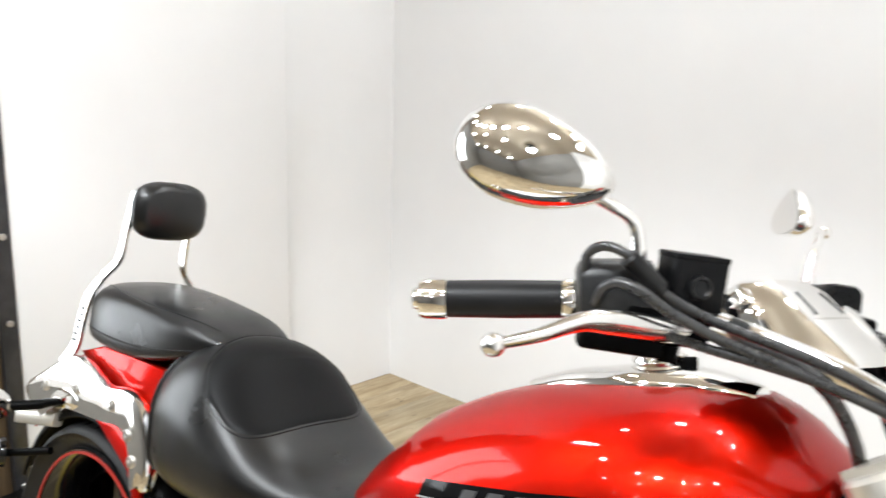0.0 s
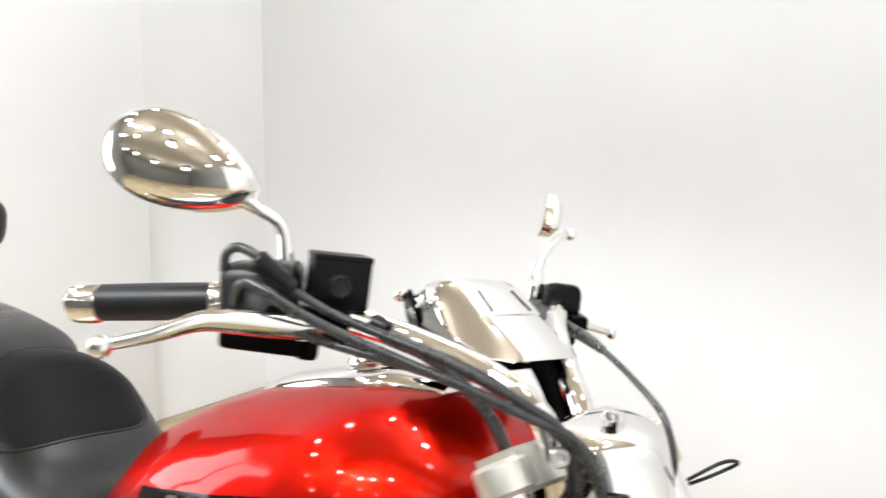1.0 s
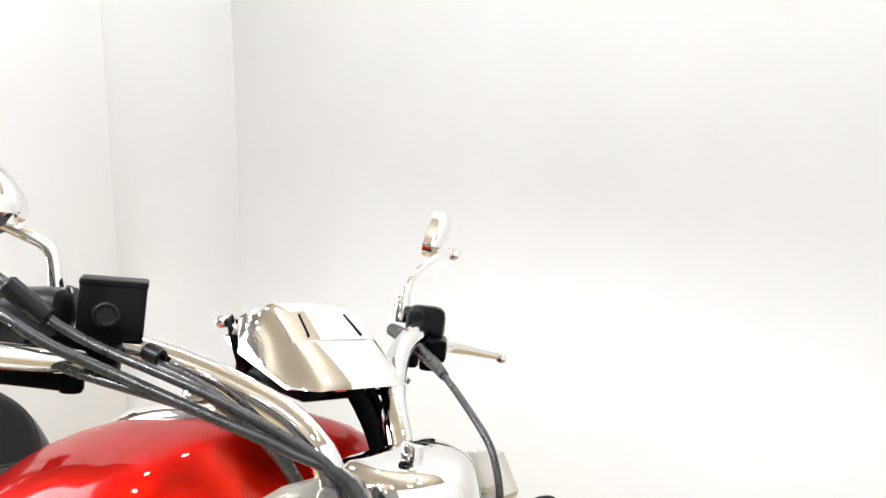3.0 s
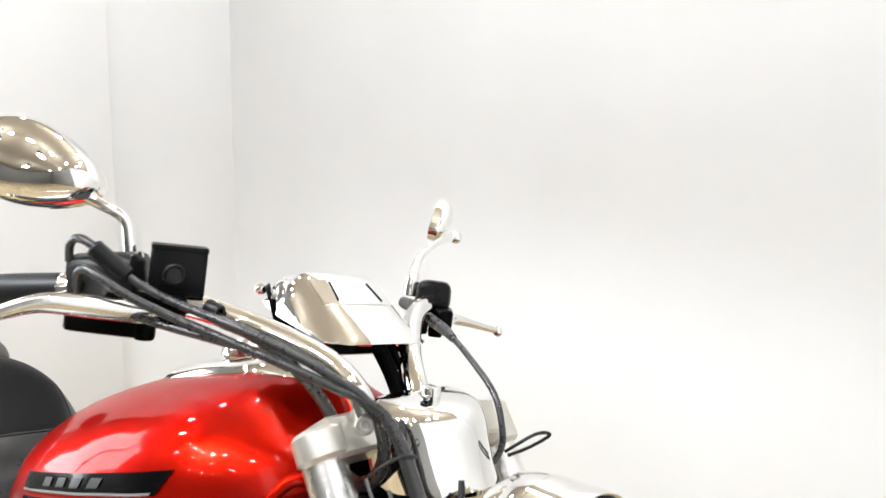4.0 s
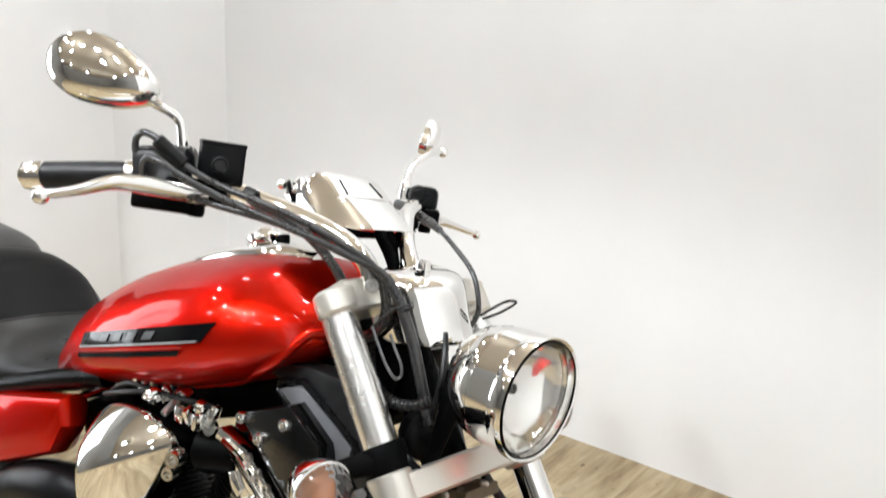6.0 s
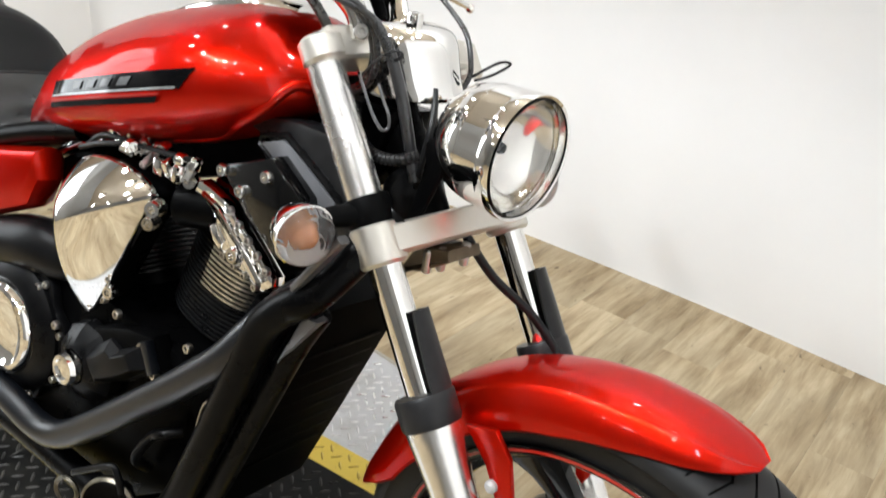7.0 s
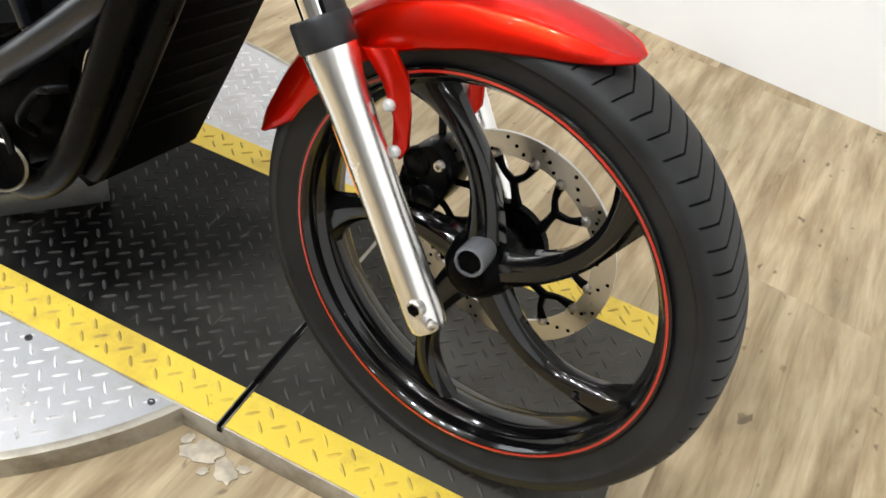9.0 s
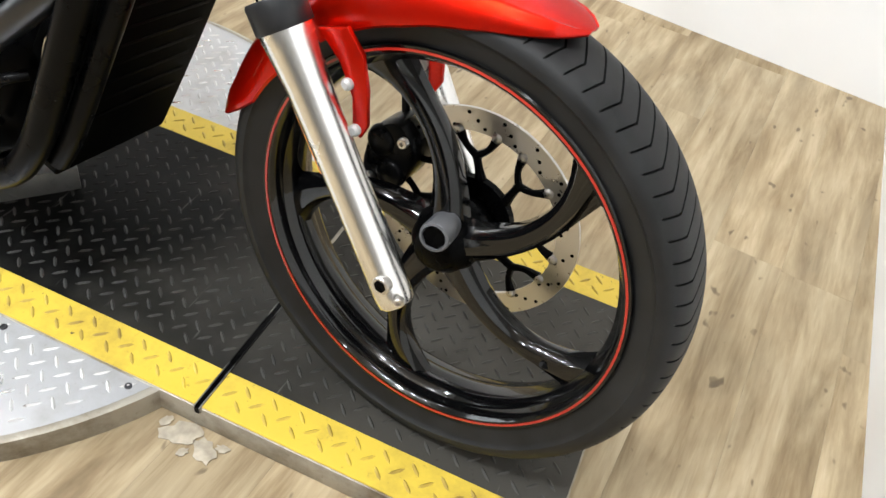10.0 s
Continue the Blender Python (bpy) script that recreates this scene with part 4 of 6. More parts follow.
# handlebar: built in the frame of the bars
GR, GI = Vector((-0.763, -0.345, 1.046)), Vector((-0.665, -0.257, 1.066))
for s in (-1, 1):
    f = (lambda p: Vector((p[0], -p[1], p[2]))) if s > 0 else (lambda p: Vector(p))
    line = ((-0.420, -0.070, 0.975), (-0.432, -0.075, 1.005), (-0.475, -0.092, 1.032), (-0.555, -0.140, 1.056), (-0.610, -0.205, 1.070), (-0.665, -0.257, 1.066), (-0.740, -0.325, 1.051)) if s < 0 else ((-0.440, -0.026, 0.955), (-0.461, -0.036, 0.990), (-0.500, -0.056, 1.023), (-0.560, -0.112, 1.054), (-0.615, -0.190, 1.068), (-0.665, -0.257, 1.066), (-0.745, -0.329, 1.050))
    bar = bars("handlebar", tube([f(p) for p in line], 0.0128, 16), CHROME, bike, "chrome pull-back handlebar")
    d = (f(GR) - f(GI)).normalized()
    bars("grip", lathe([(0.013, 0.003), (0.0165, 0.004), (0.0170, 0.05), (0.0165, 0.105), (0.013, 0.106)], 24, along(f(GI), d)), HOSE, bar, "black rubber grip")
    bars("grip_end", lathe([(0.0155, 0.104), (0.0180, 0.105), (0.0185, 0.110), (0.0180, 0.124), (0.0165, 0.129), (0.010, 0.131), (0.009, 0.135), (0, 0.136)], 24, along(f(GI), d)), CHROME, bar, "chrome bar end")
    bars("grip_ring", lathe([(0.013, -0.008), (0.0175, -0.007), (0.0190, -0.002), (0.0175, 0.004), (0.013, 0.005)], 24, along(f(GI), d)), CHROME, bar)
    lever = bars("brake_lever" if s < 0 else "clutch_lever", tube([f(p) for p in (((-0.580, -0.205, 1.056), (-0.587, -0.235, 1.057), (-0.597, -0.275, 1.0605), (-0.606, -0.306, 1.0600), (-0.618, -0.340, 1.0470), (-0.632, -0.366, 1.038)) if s < 0 else ((-0.600, -0.205, 1.050), (-0.618, -0.235, 1.047), (-0.634, -0.262, 1.043), (-0.642, -0.305, 1.036), (-0.649, -0.350, 1.028), (-0.653, -0.378, 1.023)))], [0.013, 0.0135, 0.0130, 0.0105, 0.0075, 0.006] if s < 0 else [0.009, 0.010, 0.009, 0.007, 0.006, 0.005], 14, 5, False, 0.72), POLISHED, bike, "silver hand lever")
    bars("lever_knuckle", prism(rounded(0.044, 0.024, 0.009), -0.011, 0.011, Matrix.Translation(f((-0.586, -0.212, 1.056) if s < 0 else (-0.605, -0.208, 1.050))) @ Matrix.Rotation(radians(62 * -s), 4, "Z"), 0.005), POLISHED, lever)
    bars("lever_ball", ball(f((-0.635, -0.372, 1.036) if s < 0 else (-0.654, -0.387, 1.021)), 0.0095 if s < 0 else 0.0080), POLISHED, lever)
    bars("switch_housing", prism(rounded(0.056, 0.054, 0.014) if s < 0 else rounded(0.046, 0.042, 0.012), -0.074 if s < 0 else -0.080, -0.007 if s < 0 else -0.015, Matrix.Translation((0, 0, 0.008) if s < 0 else (-0.004, -0.010, 0.0)) @ along(f(GI), d, (0, 0, 1)), 0.009), SWITCH_GREY if s < 0 else HOUSING, bike, "dark grey switch housing")
    bars("lever_perch", prism(rounded(0.075 if s < 0 else 0.060, 0.030 if s < 0 else 0.026, 0.010), -0.016, 0.014 if s < 0 else 0.010, Matrix.Translation(f((-0.594, -0.212, 1.060) if s < 0 else (-0.596, -0.200, 1.054))) @ Matrix.Rotation(radians(45 * -s), 4, "Z"), 0.005), BLACK_SATIN, bike, "black lever perch")
    bars("switch_box", prism(rounded(0.075 if s < 0 else 0.046, 0.026, 0.007), -0.006, 0.016, Matrix.Translation(f((-0.616, -0.238, 1.037) if s < 0 else (-0.611, -0.172, 1.036))) @ Matrix.Rotation(radians(45 * -s), 4, "Z"), 0.004), BLACK_PLASTIC, bike, "black switch under the lever")
    bars("pivot_bolt", bolt(f((-0.586, -0.214, 1.044) if s < 0 else (-0.596, -0.190, 1.040)), (0, 0, -1), 0.010, 0.014), BLACK_SATIN, bike)

MIRRORS = [(-1, (-0.699, -0.288, 1.182), (-0.75, -0.62, 0.24), (0.62, -0.76, 0.20), ((-0.622, -0.215, 1.085), (-0.625, -0.219, 1.115), (-0.630, -0.225, 1.140), (-0.640, -0.245, 1.152), (-0.664, -0.270, 1.165))),
           (1, (-0.766, 0.343, 1.178), (-0.64, 0.765, 0.05), (0.834, 0.549, -0.135), ((-0.664, 0.204, 1.076), (-0.666, 0.208, 1.100), (-0.669, 0.218, 1.124), (-0.684, 0.262, 1.146), (-0.712, 0.324, 1.157)))]
for s, mc, long_, nrm, line in MIRRORS:
    size = 1.01 if s < 0 else 0.92
    stem = bars("mirror_stem", tube(line, [0.0085, 0.0065, 0.0055, 0.0055, 0.007], 12), CHROME, bike, "chrome mirror stem")
    bars("stem_nut", lathe([(0, 0), (0.011, 0), (0.0115, 0.010), (0.009, 0.026), (0.0075, 0.030)], 12, Matrix.Translation(Vector(line[0]) - Vector((0, 0, 0.005)))), CHROME, stem)
    mc, long_, nrm = Vector(mc), Vector(long_).normalized(), Vector(nrm).normalized()
    nrm = (nrm - long_ * nrm.dot(long_)).normalized()
    side = nrm.cross(long_).normalized()
    rings = []
    for i in range(12):
        u = i / 11
        depth = (0.036 if s < 0 else 0.022) * math.sin(u * math.pi / 2)
        k = max(math.cos(u * math.pi / 2) ** 0.62, 0.03) if u < 1 else 0.03
        rings.append([mc + (long_ * (0.072 * math.cos(a) * (1 if s < 0 else 1 - 0.45 * math.sin(a))) + side * ((0.041 if s < 0 else 0.038) * math.sin(a) * (1 + (0.25 if s < 0 else 0.15) * math.cos(a)))) * k * size + nrm * depth - long_ * 0.012 * u for a in (2 * math.pi * j / 36 for j in range(36))])
    rings = [[v - nrm * 0.006 for v in rings[0]]] + rings
    mirror = bars("mirror", loft(rings), CHROME, bike, "teardrop chrome rear-view mirror")
    glass = [mc + (long_ * (0.068 * math.cos(a) * (1 if s < 0 else 1 - 0.45 * math.sin(a))) + side * ((0.038 if s < 0 else 0.035) * math.sin(a) * (1 + (0.25 if s < 0 else 0.15) * math.cos(a)))) * size - nrm * 0.0065 for a in (2 * math.pi * j / 36 for j in range(36))]
    bars("mirror_glass", (glass, [tuple(range(36))]), CHROME, mirror)
    bars("ball_joint", ball(Vector(line[-1]) + nrm * 0.004, 0.0105, 0.0105, 0.0095), CHROME, stem)

# brake reservoir
RES = Matrix.Translation((-0.592, -0.184, 1.073)) @ Matrix.Rotation(radians(65), 4, "Z")
res = bars("brake_reservoir", prism(rounded(0.052, 0.034, 0.004), 0.0, 0.047, RES, 0.002), HOUSING, bike, "square black brake fluid reservoir")
bars("reservoir_lid", prism(rounded(0.0532, 0.0352, 0.004), 0.043, 0.0485, RES, 0.0015), HOUSING, res)
bars("sight_glass", lathe([(0, 0.004), (0.007, 0.004), (0.0085, 0.006), (0.0105, 0.005), (0.0110, -0.004)], 24, RES @ along((-0.004, -0.0175, 0.021), (0, -1, 0))), HOSE, res)
bars("hose_bolt", bolt((-0.560, -0.165, 1.066), (1, 0.3, -0.2), 0.008, 0.016), HOSE, res)

# instrument pod
POD_Y, POD_HALF = 0.021, 0.072
POD_LINE = [(-0.648, 1.066), (-0.645, 1.084), (-0.630, 1.096), (-0.604, 1.1015), (-0.590, 1.0965), (-0.558, 1.0715), (-0.512, 1.0440), (-0.507, 1.0385), (-0.514, 1.0345), (-0.560, 1.0420), (-0.610, 1.0500), (-0.640, 1.0580)]
POD_SINK = [(0.0, 0.0), (0.60, 0.0010), (0.72, 0.0040), (0.82, 0.0105), (0.90, 0.0180), (0.96, 0.0260), (1.0, 0.036)]


def pod_point(x, z, v):
    """A point of the pod's profile at the share v of its half width: bowed front, bevelled ends."""
    low = 1.0345 - 0.19 * (x + 0.512)
    if z > low + 0.004:
        z = max(z - lerp(POD_SINK, abs(v)), low + 0.003)
    x += 0.012 * (1 - v * v) * min(1, max(0, (x + 0.60) / 0.04))
    k = 1 - 0.14 * max(0, abs(v) - 0.74) / 0.26
    return Vector((-0.585 + (x + 0.585) * k, POD_Y + POD_HALF * v, z))


STATIONS = (-1, -0.96, -0.90, -0.82, -0.72, -0.60, -0.4, -0.2, 0, 0.2, 0.4, 0.60, 0.72, 0.82, 0.90, 0.96, 1)
gauge = bars("instrument_pod", loft([[pod_point(x, z, v) for x, z in POD_LINE] for v in STATIONS]), CHROME, bike, "faceted chrome instrument pod on the handlebar", 24)
bars("pod_base", box(-0.060, 0.062, -0.060, 0.060, 1.022, 1.046, 0.008, Matrix.Translation((-0.578, POD_Y, 0))), BLACK_SATIN, gauge, "black lower housing of the pod")
# raised plate with two dark lines on the sloping top
OUT = Vector((0.59, 0, 0.81))
plate_rings = []
for v in (-0.70, -0.68, -0.35, -0.1, 0.1, 0.35, 0.68, 0.70):
    hi, lo = pod_point(-0.5885, 1.0953, v), pod_point(-0.5605, 1.0735, v)
    e = 0.0004 if abs(v) > 0.69 else 0.0013
    plate_rings.append([hi - OUT * 0.001, hi + OUT * e, lo + OUT * e, lo - OUT * 0.001])
bars("pod_plate", loft(plate_rings), CHROME, gauge, "", 16)
for k in (-1, 1):
    a_, b_ = pod_point(-0.5850, 1.0926, 0.38 * k), pod_point(-0.5640, 1.0762, 0.44 * k)
    bars("pod_dark_line", tube((a_ + OUT * 0.0012, b_ + OUT * 0.0012), 0.0012, 6, 2), BLACK_SATIN, gauge, "dark line on the pod's sloping top")
    END = along((-0.618, POD_Y + k * 0.054, 1.070), (-0.20, k, 0.12))
    bars("pod_end", lathe([(0, 0.0), (0.0185, 0.0), (0.0195, 0.004), (0.0180, 0.012), (0.0120, 0.016), (0, 0.0165)], 24, END), CHROME, gauge)
    bars("pod_screw", bolt(END @ Vector((0, 0, 0.0160)), (-0.25, k, 0.12), 0.0060, 0.004), BOLT, gauge)
bars("gauge_opening", lathe([(0, 0.002), (0.030, 0.002), (0.034, -0.004)], 32, along((-0.640, -0.035, 1.050), (-0.5, -0.8, -0.35))), BLACK_SATIN, gauge, "black underside of the gauge")
bars("gauge_button", ball((-0.655, -0.045, 1.074), 0.007), CHROME, gauge)

for k, (w_, dy) in enumerate(((0.0085, 0.0), (0.005, 0.020))):
    body("pod_strap", tube(((-0.522 + 0.2 * dy, -0.004 + dy, 1.046), (-0.509, 0.004 + dy, 1.030), (-0.492, 0.012 + dy, 1.002), (-0.476, 0.016 + dy, 0.970)), w_, 10, 4, False, 0.45), BLACK_SATIN, bike, "flat black strap under the instrument pod")

# cables: from the bars down to the steering head
def bar_point(p):
    return tuple(BARS @ Vector(p))


CABLES = [
    (((-0.643, -0.268, 1.096), (-0.638, -0.271, 1.111), (-0.623, -0.271, 1.119), (-0.605, -0.266, 1.116), (-0.596, -0.254, 1.104), (-0.586, -0.236, 1.089), (-0.552, -0.206, 1.071)),
     ((-0.497, -0.172, 1.050), (-0.432, -0.130, 1.020), (-0.412, -0.117, 1.006), (-0.403, -0.104, 0.985), (-0.402, -0.095, 0.957), (-0.414, -0.085, 0.933), (-0.444, -0.070, 0.911), (-0.483, -0.050, 0.899)), 0.0042),
    (((-0.630, -0.262, 1.070), (-0.620, -0.268, 1.084), (-0.605, -0.270, 1.092), (-0.588, -0.264, 1.089), (-0.573, -0.250, 1.078), (-0.556, -0.230, 1.067), (-0.535, -0.205, 1.056)),
     ((-0.475, -0.163, 1.030), (-0.430, -0.128, 1.012), (-0.419, -0.115, 1.004), (-0.412, -0.102, 0.987), (-0.411, -0.090, 0.958), (-0.425, -0.080, 0.931), (-0.454, -0.065, 0.913), (-0.484, -0.050, 0.908)), 0.0046),
    (((-0.556, -0.165, 1.062), (-0.545, -0.158, 1.054)),
     ((-0.535, -0.152, 1.046), (-0.508, -0.128, 1.024), (-0.494, -0.098, 0.994), (-0.486, -0.078, 0.965), (-0.480, -0.060, 0.93)), 0.0062),
    (((-0.595, -0.240, 1.058), (-0.556, -0.216, 1.050)),
     ((-0.505, -0.178, 1.038), (-0.440, -0.138, 1.016), (-0.408, -0.114, 1.004), (-0.396, -0.105, 0.990), (-0.382, -0.098, 0.968), (-0.366, -0.090, 0.932), (-0.355, -0.085, 0.902)), 0.0042),
]
for upper, lower, r in CABLES:
    body("cable", tube([bar_point(p) for p in upper] + list(lower), r, 10), CABLE, bike, "grey-black control cable")
for p_, q_ in (((-0.604, -0.264, 1.114), (-0.586, -0.236, 1.089)),):
    bars("cable_boot", rod(p_, q_, 0.0085, 14, 0.002), HOSE, bike, "black rubber cable boot")
body("clutch_cable", tube(((-0.62, 0.185, 1.058), (-0.551, 0.150, 1.051), (-0.492, 0.115, 1.041), (-0.440, 0.090, 1.021), (-0.402, 0.076, 0.998), (-0.384, 0.070, 0.969), (-0.379, 0.066, 0.945), (-0.385, 0.050, 0.92)), 0.0036, 10), CABLE, bike, "black clutch cable curving down from the lever")
body("cable_sleeve", tube(((-0.635, 0.192, 1.062), (-0.600, 0.176, 1.059), (-0.551, 0.150, 1.051), (-0.520, 0.132, 1.047), (-0.492, 0.115, 1.041)), [0.008, 0.009, 0.0075, 0.007, 0.005], 12), CABLE, bike, "grey-black rubber cable sleeve")
front("key_lock", prism(rounded(0.018, 0.012, 0.003), -0.010, 0.006, Matrix.Translation((-0.405, -0.010, 1.010)), 0.002), CHROME, bike, "small grey lock on the clamp")
front("horn", lathe([(0, 0.014), (0.020, 0.014), (0.030, 0.009), (0.033, 0.0), (0.030, -0.012), (0.015, -0.022), (0, -0.022)], 28, along((-0.358, -0.030, 0.812), (0.9, -0.35, 0.1))), HOUSING, bike, "black round horn behind the headlamp")
for pts, r in ((((-0.330, -0.040, 0.930), (-0.318, -0.055, 0.900), (-0.322, -0.058, 0.860), (-0.335, -0.045, 0.830)), 0.0042),
               (((-0.350, -0.020, 0.940), (-0.330, -0.035, 0.905), (-0.305, -0.050, 0.885), (-0.290, -0.040, 0.875)), 0.0036),
               (((-0.330, 0.030, 0.935), (-0.312, 0.040, 0.900), (-0.300, 0.040, 0.870)), 0.0036)):
    front("wire", tube(pts, r, 8), HOSE, bike)
body("wiring_sleeve", tube(((-0.402, -0.109, 0.998), (-0.396, -0.105, 0.990), (-0.382, -0.098, 0.968), (-0.366, -0.090, 0.932), (-0.355, -0.085, 0.902), (-0.346, -0.075, 0.864), (-0.337, -0.070, 0.835)), [0.0058, 0.0062, 0.0066, 0.0070, 0.0070, 0.0070, 0.0070], 14), CABLE, bike, "thick grey-black wiring sleeve")
front("wire_hairpin", tube(((-0.387, -0.105, 0.950), (-0.374, -0.105, 0.931), (-0.359, -0.105, 0.912), (-0.344, -0.105, 0.901), (-0.339, -0.100, 0.904), (-0.341, -0.100, 0.917), (-0.351, -0.100, 0.930), (-0.362, -0.100, 0.946)), 0.0018, 8), BAR_GREY, bike, "bent grey wire guide")
front("cable_tie", tube(((-0.390, -0.100, 0.949), (-0.365, -0.110, 0.967), (-0.343, -0.115, 0.982), (-0.334, -0.110, 0.987), (-0.333, -0.100, 0.985), (-0.350, -0.085, 0.976), (-0.371, -0.075, 0.968)), 0.0020, 8, 5, False, 0.6), HOSE, bike)
under = front("clamp_underside", slab_x([(-0.362, 0.706), (-0.350, 0.715), (-0.325, 0.722), (-0.280, 0.752), (-0.285, 0.765), (-0.335, 0.752)], -0.030, 0.030), BROWN_METAL, bike, "brown cast bracket under the lower clamp")
for x, y, z in ((-0.315, -0.028, 0.745), (-0.300, -0.02, 0.752), (-0.290, 0.01, 0.757)):
    front("bracket_screw", rod((x, y, z - 0.02), (x, y, z + 0.01), 0.006, 10, 0.002), BOLT, under)
ribs = curve_points([(-0.440, -0.055, 0.905), (-0.432, -0.060, 0.888), (-0.413, -0.070, 0.873), (-0.383, -0.080, 0.863), (-0.354, -0.085, 0.863), (-0.328, -0.085, 0.869), (-0.312, -0.075, 0.878)], 8)
front("ribbed_hose", tube(ribs, [0.0072 if k % 2 else 0.0058 for k in range(len(ribs))], 12, 1), HOSE, bike, "black ribbed wiring hose")
front("wire_loop", tube(((-0.36, 0.06, 0.945), (-0.345, 0.075, 0.955), (-0.325, 0.08, 0.972), (-0.335, 0.07, 0.972), (-0.36, 0.055, 0.95)), 0.0018, 8), HOSE, bike, "loose black wire tie")
front("brake_hose", tube(((-0.30, 0.02, 0.77), (-0.27, 0.05, 0.72), (-0.22, 0.085, 0.675), (-0.18, 0.10, 0.62), (-0.16, 0.10, 0.5), (-0.14, 0.09, 0.43)), 0.006, 10), HOSE, bike, "black brake hose")

# tank
TOP = [(-1.13, 0.690), (-1.10, 0.722), (-1.05, 0.788), (-0.97, 0.868), (-0.90, 0.908), (-0.82, 0.940), (-0.74, 0.963), (-0.66, 0.980), (-0.60, 0.982), (-0.56, 0.965), (-0.52, 0.938), (-0.495, 0.915)]
LOW = [(-1.13, 0.665), (-1.05, 0.690), (-0.95, 0.712), (-0.85, 0.735), (-0.70, 0.775), (-0.60, 0.815), (-0.52, 0.862), (-0.495, 0.885)]
HALF = [(-1.13, 0.050), (-1.10, 0.075), (-1.05, 0.105), (-0.97, 0.140), (-0.87, 0.168), (-0.75, 0.186), (-0.65, 0.186), (-0.58, 0.168), (-0.53, 0.130), (-0.495, 0.075)]


def tank_at(x):
    t, l, w = lerp(TOP, x), lerp(LOW, x), lerp(HALF, x)
    zc = l + 0.36 * (t - l)
    return zc, t - zc, zc - l, w


def tank_ring(x, n=40):
    zc, up, dn, w = tank_at(x)
    out = []
    for i in range(n):
        a = 2 * math.pi * i / n
        c, s = math.cos(a), math.sin(a)
        q = 2.15 if s >= 0 else 2.6
        out.append(Vector((x, w * math.copysign(abs(c) ** (2 / q), c), zc + (up if s >= 0 else dn) * math.copysign(abs(s) ** (2 / q), s))))
    return out


def tank_side(x, z):
    zc, up, dn, w = tank_at(x)
    q, h = (2.15, up) if z >= zc else (2.6, dn)
    k = min(abs(z - zc) / h, 0.999)
    return w * (1 - k ** q) ** (1 / q)


xs = [-1.13 + 0.628 * (0.5 - 0.5 * math.cos(math.pi * i / 30)) for i in range(31)]
tank = body("fuel_tank", loft([tank_ring(x) for x in xs]), RED, bike, "candy red fuel tank with black side decal")


def decal(u0, u1, v0, v1, off=0.0015, nu=20):
    """A strip on the tank's right side, between shares of its length and height."""
    verts, faces = [], []
    for i in range(nu + 1):
        u = u0 + (u1 - u0) * i / nu
        for j in range(4):
            v = v0 + (v1 - v0) * j / 3
            x = -0.915 + 0.283 * u + 0.028 * v * u + 0.012 * (1 - u) * v
            z = (0.772 + 0.078 * u) + v * (0.043 + 0.008 * u)
            verts.append(Vector((x, -tank_side(x, z) - off, z)))
    for i in range(nu):
        for j in range(3):
            a = i * 4 + j
            faces.append((a, a + 1, a + 5, a + 4))
    return verts, faces


badge = body("tank_decal", decal(0.0, 1, 0.42, 1.0), DECAL, tank, "black tank decal with silver line")
body("silver_line", decal(0.0, 0.98, 0.44, 0.50, 0.0025), SILVER_LINE, badge)
body("lower_band", decal(0.0, 0.92, 0.05, 0.24), DECAL, badge)
body("red_line", decal(0.0, 0.92, 0.28, 0.33, 0.002), STRIPE, badge)
for k in range(4):
    u = 0.24 + 0.125 * k
    body("badge_mark", decal(u, u + 0.070, 0.62, 0.88, 0.003, 4), BADGE, badge, "plain grey badge bar")
# flared lip round the open front end
low_lip = [(-0.70, 0.783), (-0.64, 0.803), (-0.58, 0.836), (-0.539, 0.866), (-0.514, 0.902)]
lip = [(x, tank_side(x, z), z) for x, z in low_lip] + [(-0.503 - 0.004 * k, v.y, v.z) for k, v in enumerate(tank_ring(-0.503)[i] for i in (2, 4, 6, 8, 10))]
lip[-1] = (lip[-1][0], 0.0, lip[-1][2])
arch = [(x, -y, z) for x, y, z in lip] + [(x, y, z) for x, y, z in lip[-2::-1]]
swell = [0.002, 0.004, 0.006, 0.007, 0.0075, 0.0075, 0.007, 0.006, 0.005]
body("tank_lip", tube(arch, swell + [0.005] + swell[::-1], 10, 5), RED, tank)
# closed black cap standing for the shade inside the tank's front
body("tank_shade_cap", loft([[Vector((x, v.y * k, 0.905 + (v.z - 0.905) * k)) for v in tank_ring(-0.504)] for x, k in ((-0.506, 0.86), (-0.4995, 0.86), (-0.498, 0.5))]), BLACK_SATIN, tank, "black cap for the shade in the open end")

# filler console
cons = []
for i in range(14):
    u = i / 13
    x = -0.875 + 0.275 * u
    w = 0.052 * math.sin(math.pi * (0.06 + 0.86 * u)) ** 0.6
    z = lerp(TOP, x)
    cons.append([Vector((x, p, q)) for p, q in super_ring(20, 0, z - 0.006, w, 0.016 * math.sin(math.pi * (0.08 + 0.84 * u)) ** 0.5 + 0.006, 2.2)])
console = body("tank_console", loft(cons), CHROME, bike, "chrome tank console with filler cap")
body("filler_cap", lathe([(0, 0.026), (0.012, 0.026), (0.014, 0.022), (0.026, 0.020), (0.030, 0.016), (0.031, 0.010), (0.027, 0.008), (0.034, 0.0)], 32, along((-0.715, 0, 0.978), (-0.25, 0, 1))), CHROME, console)
body("cap_hinge", box(-0.006, 0.006, -0.012, 0.012, 0.0, 0.012, 0.003, along((-0.685, 0, 0.988), (-0.25, 0, 1))), BLACK_PLASTIC, console)

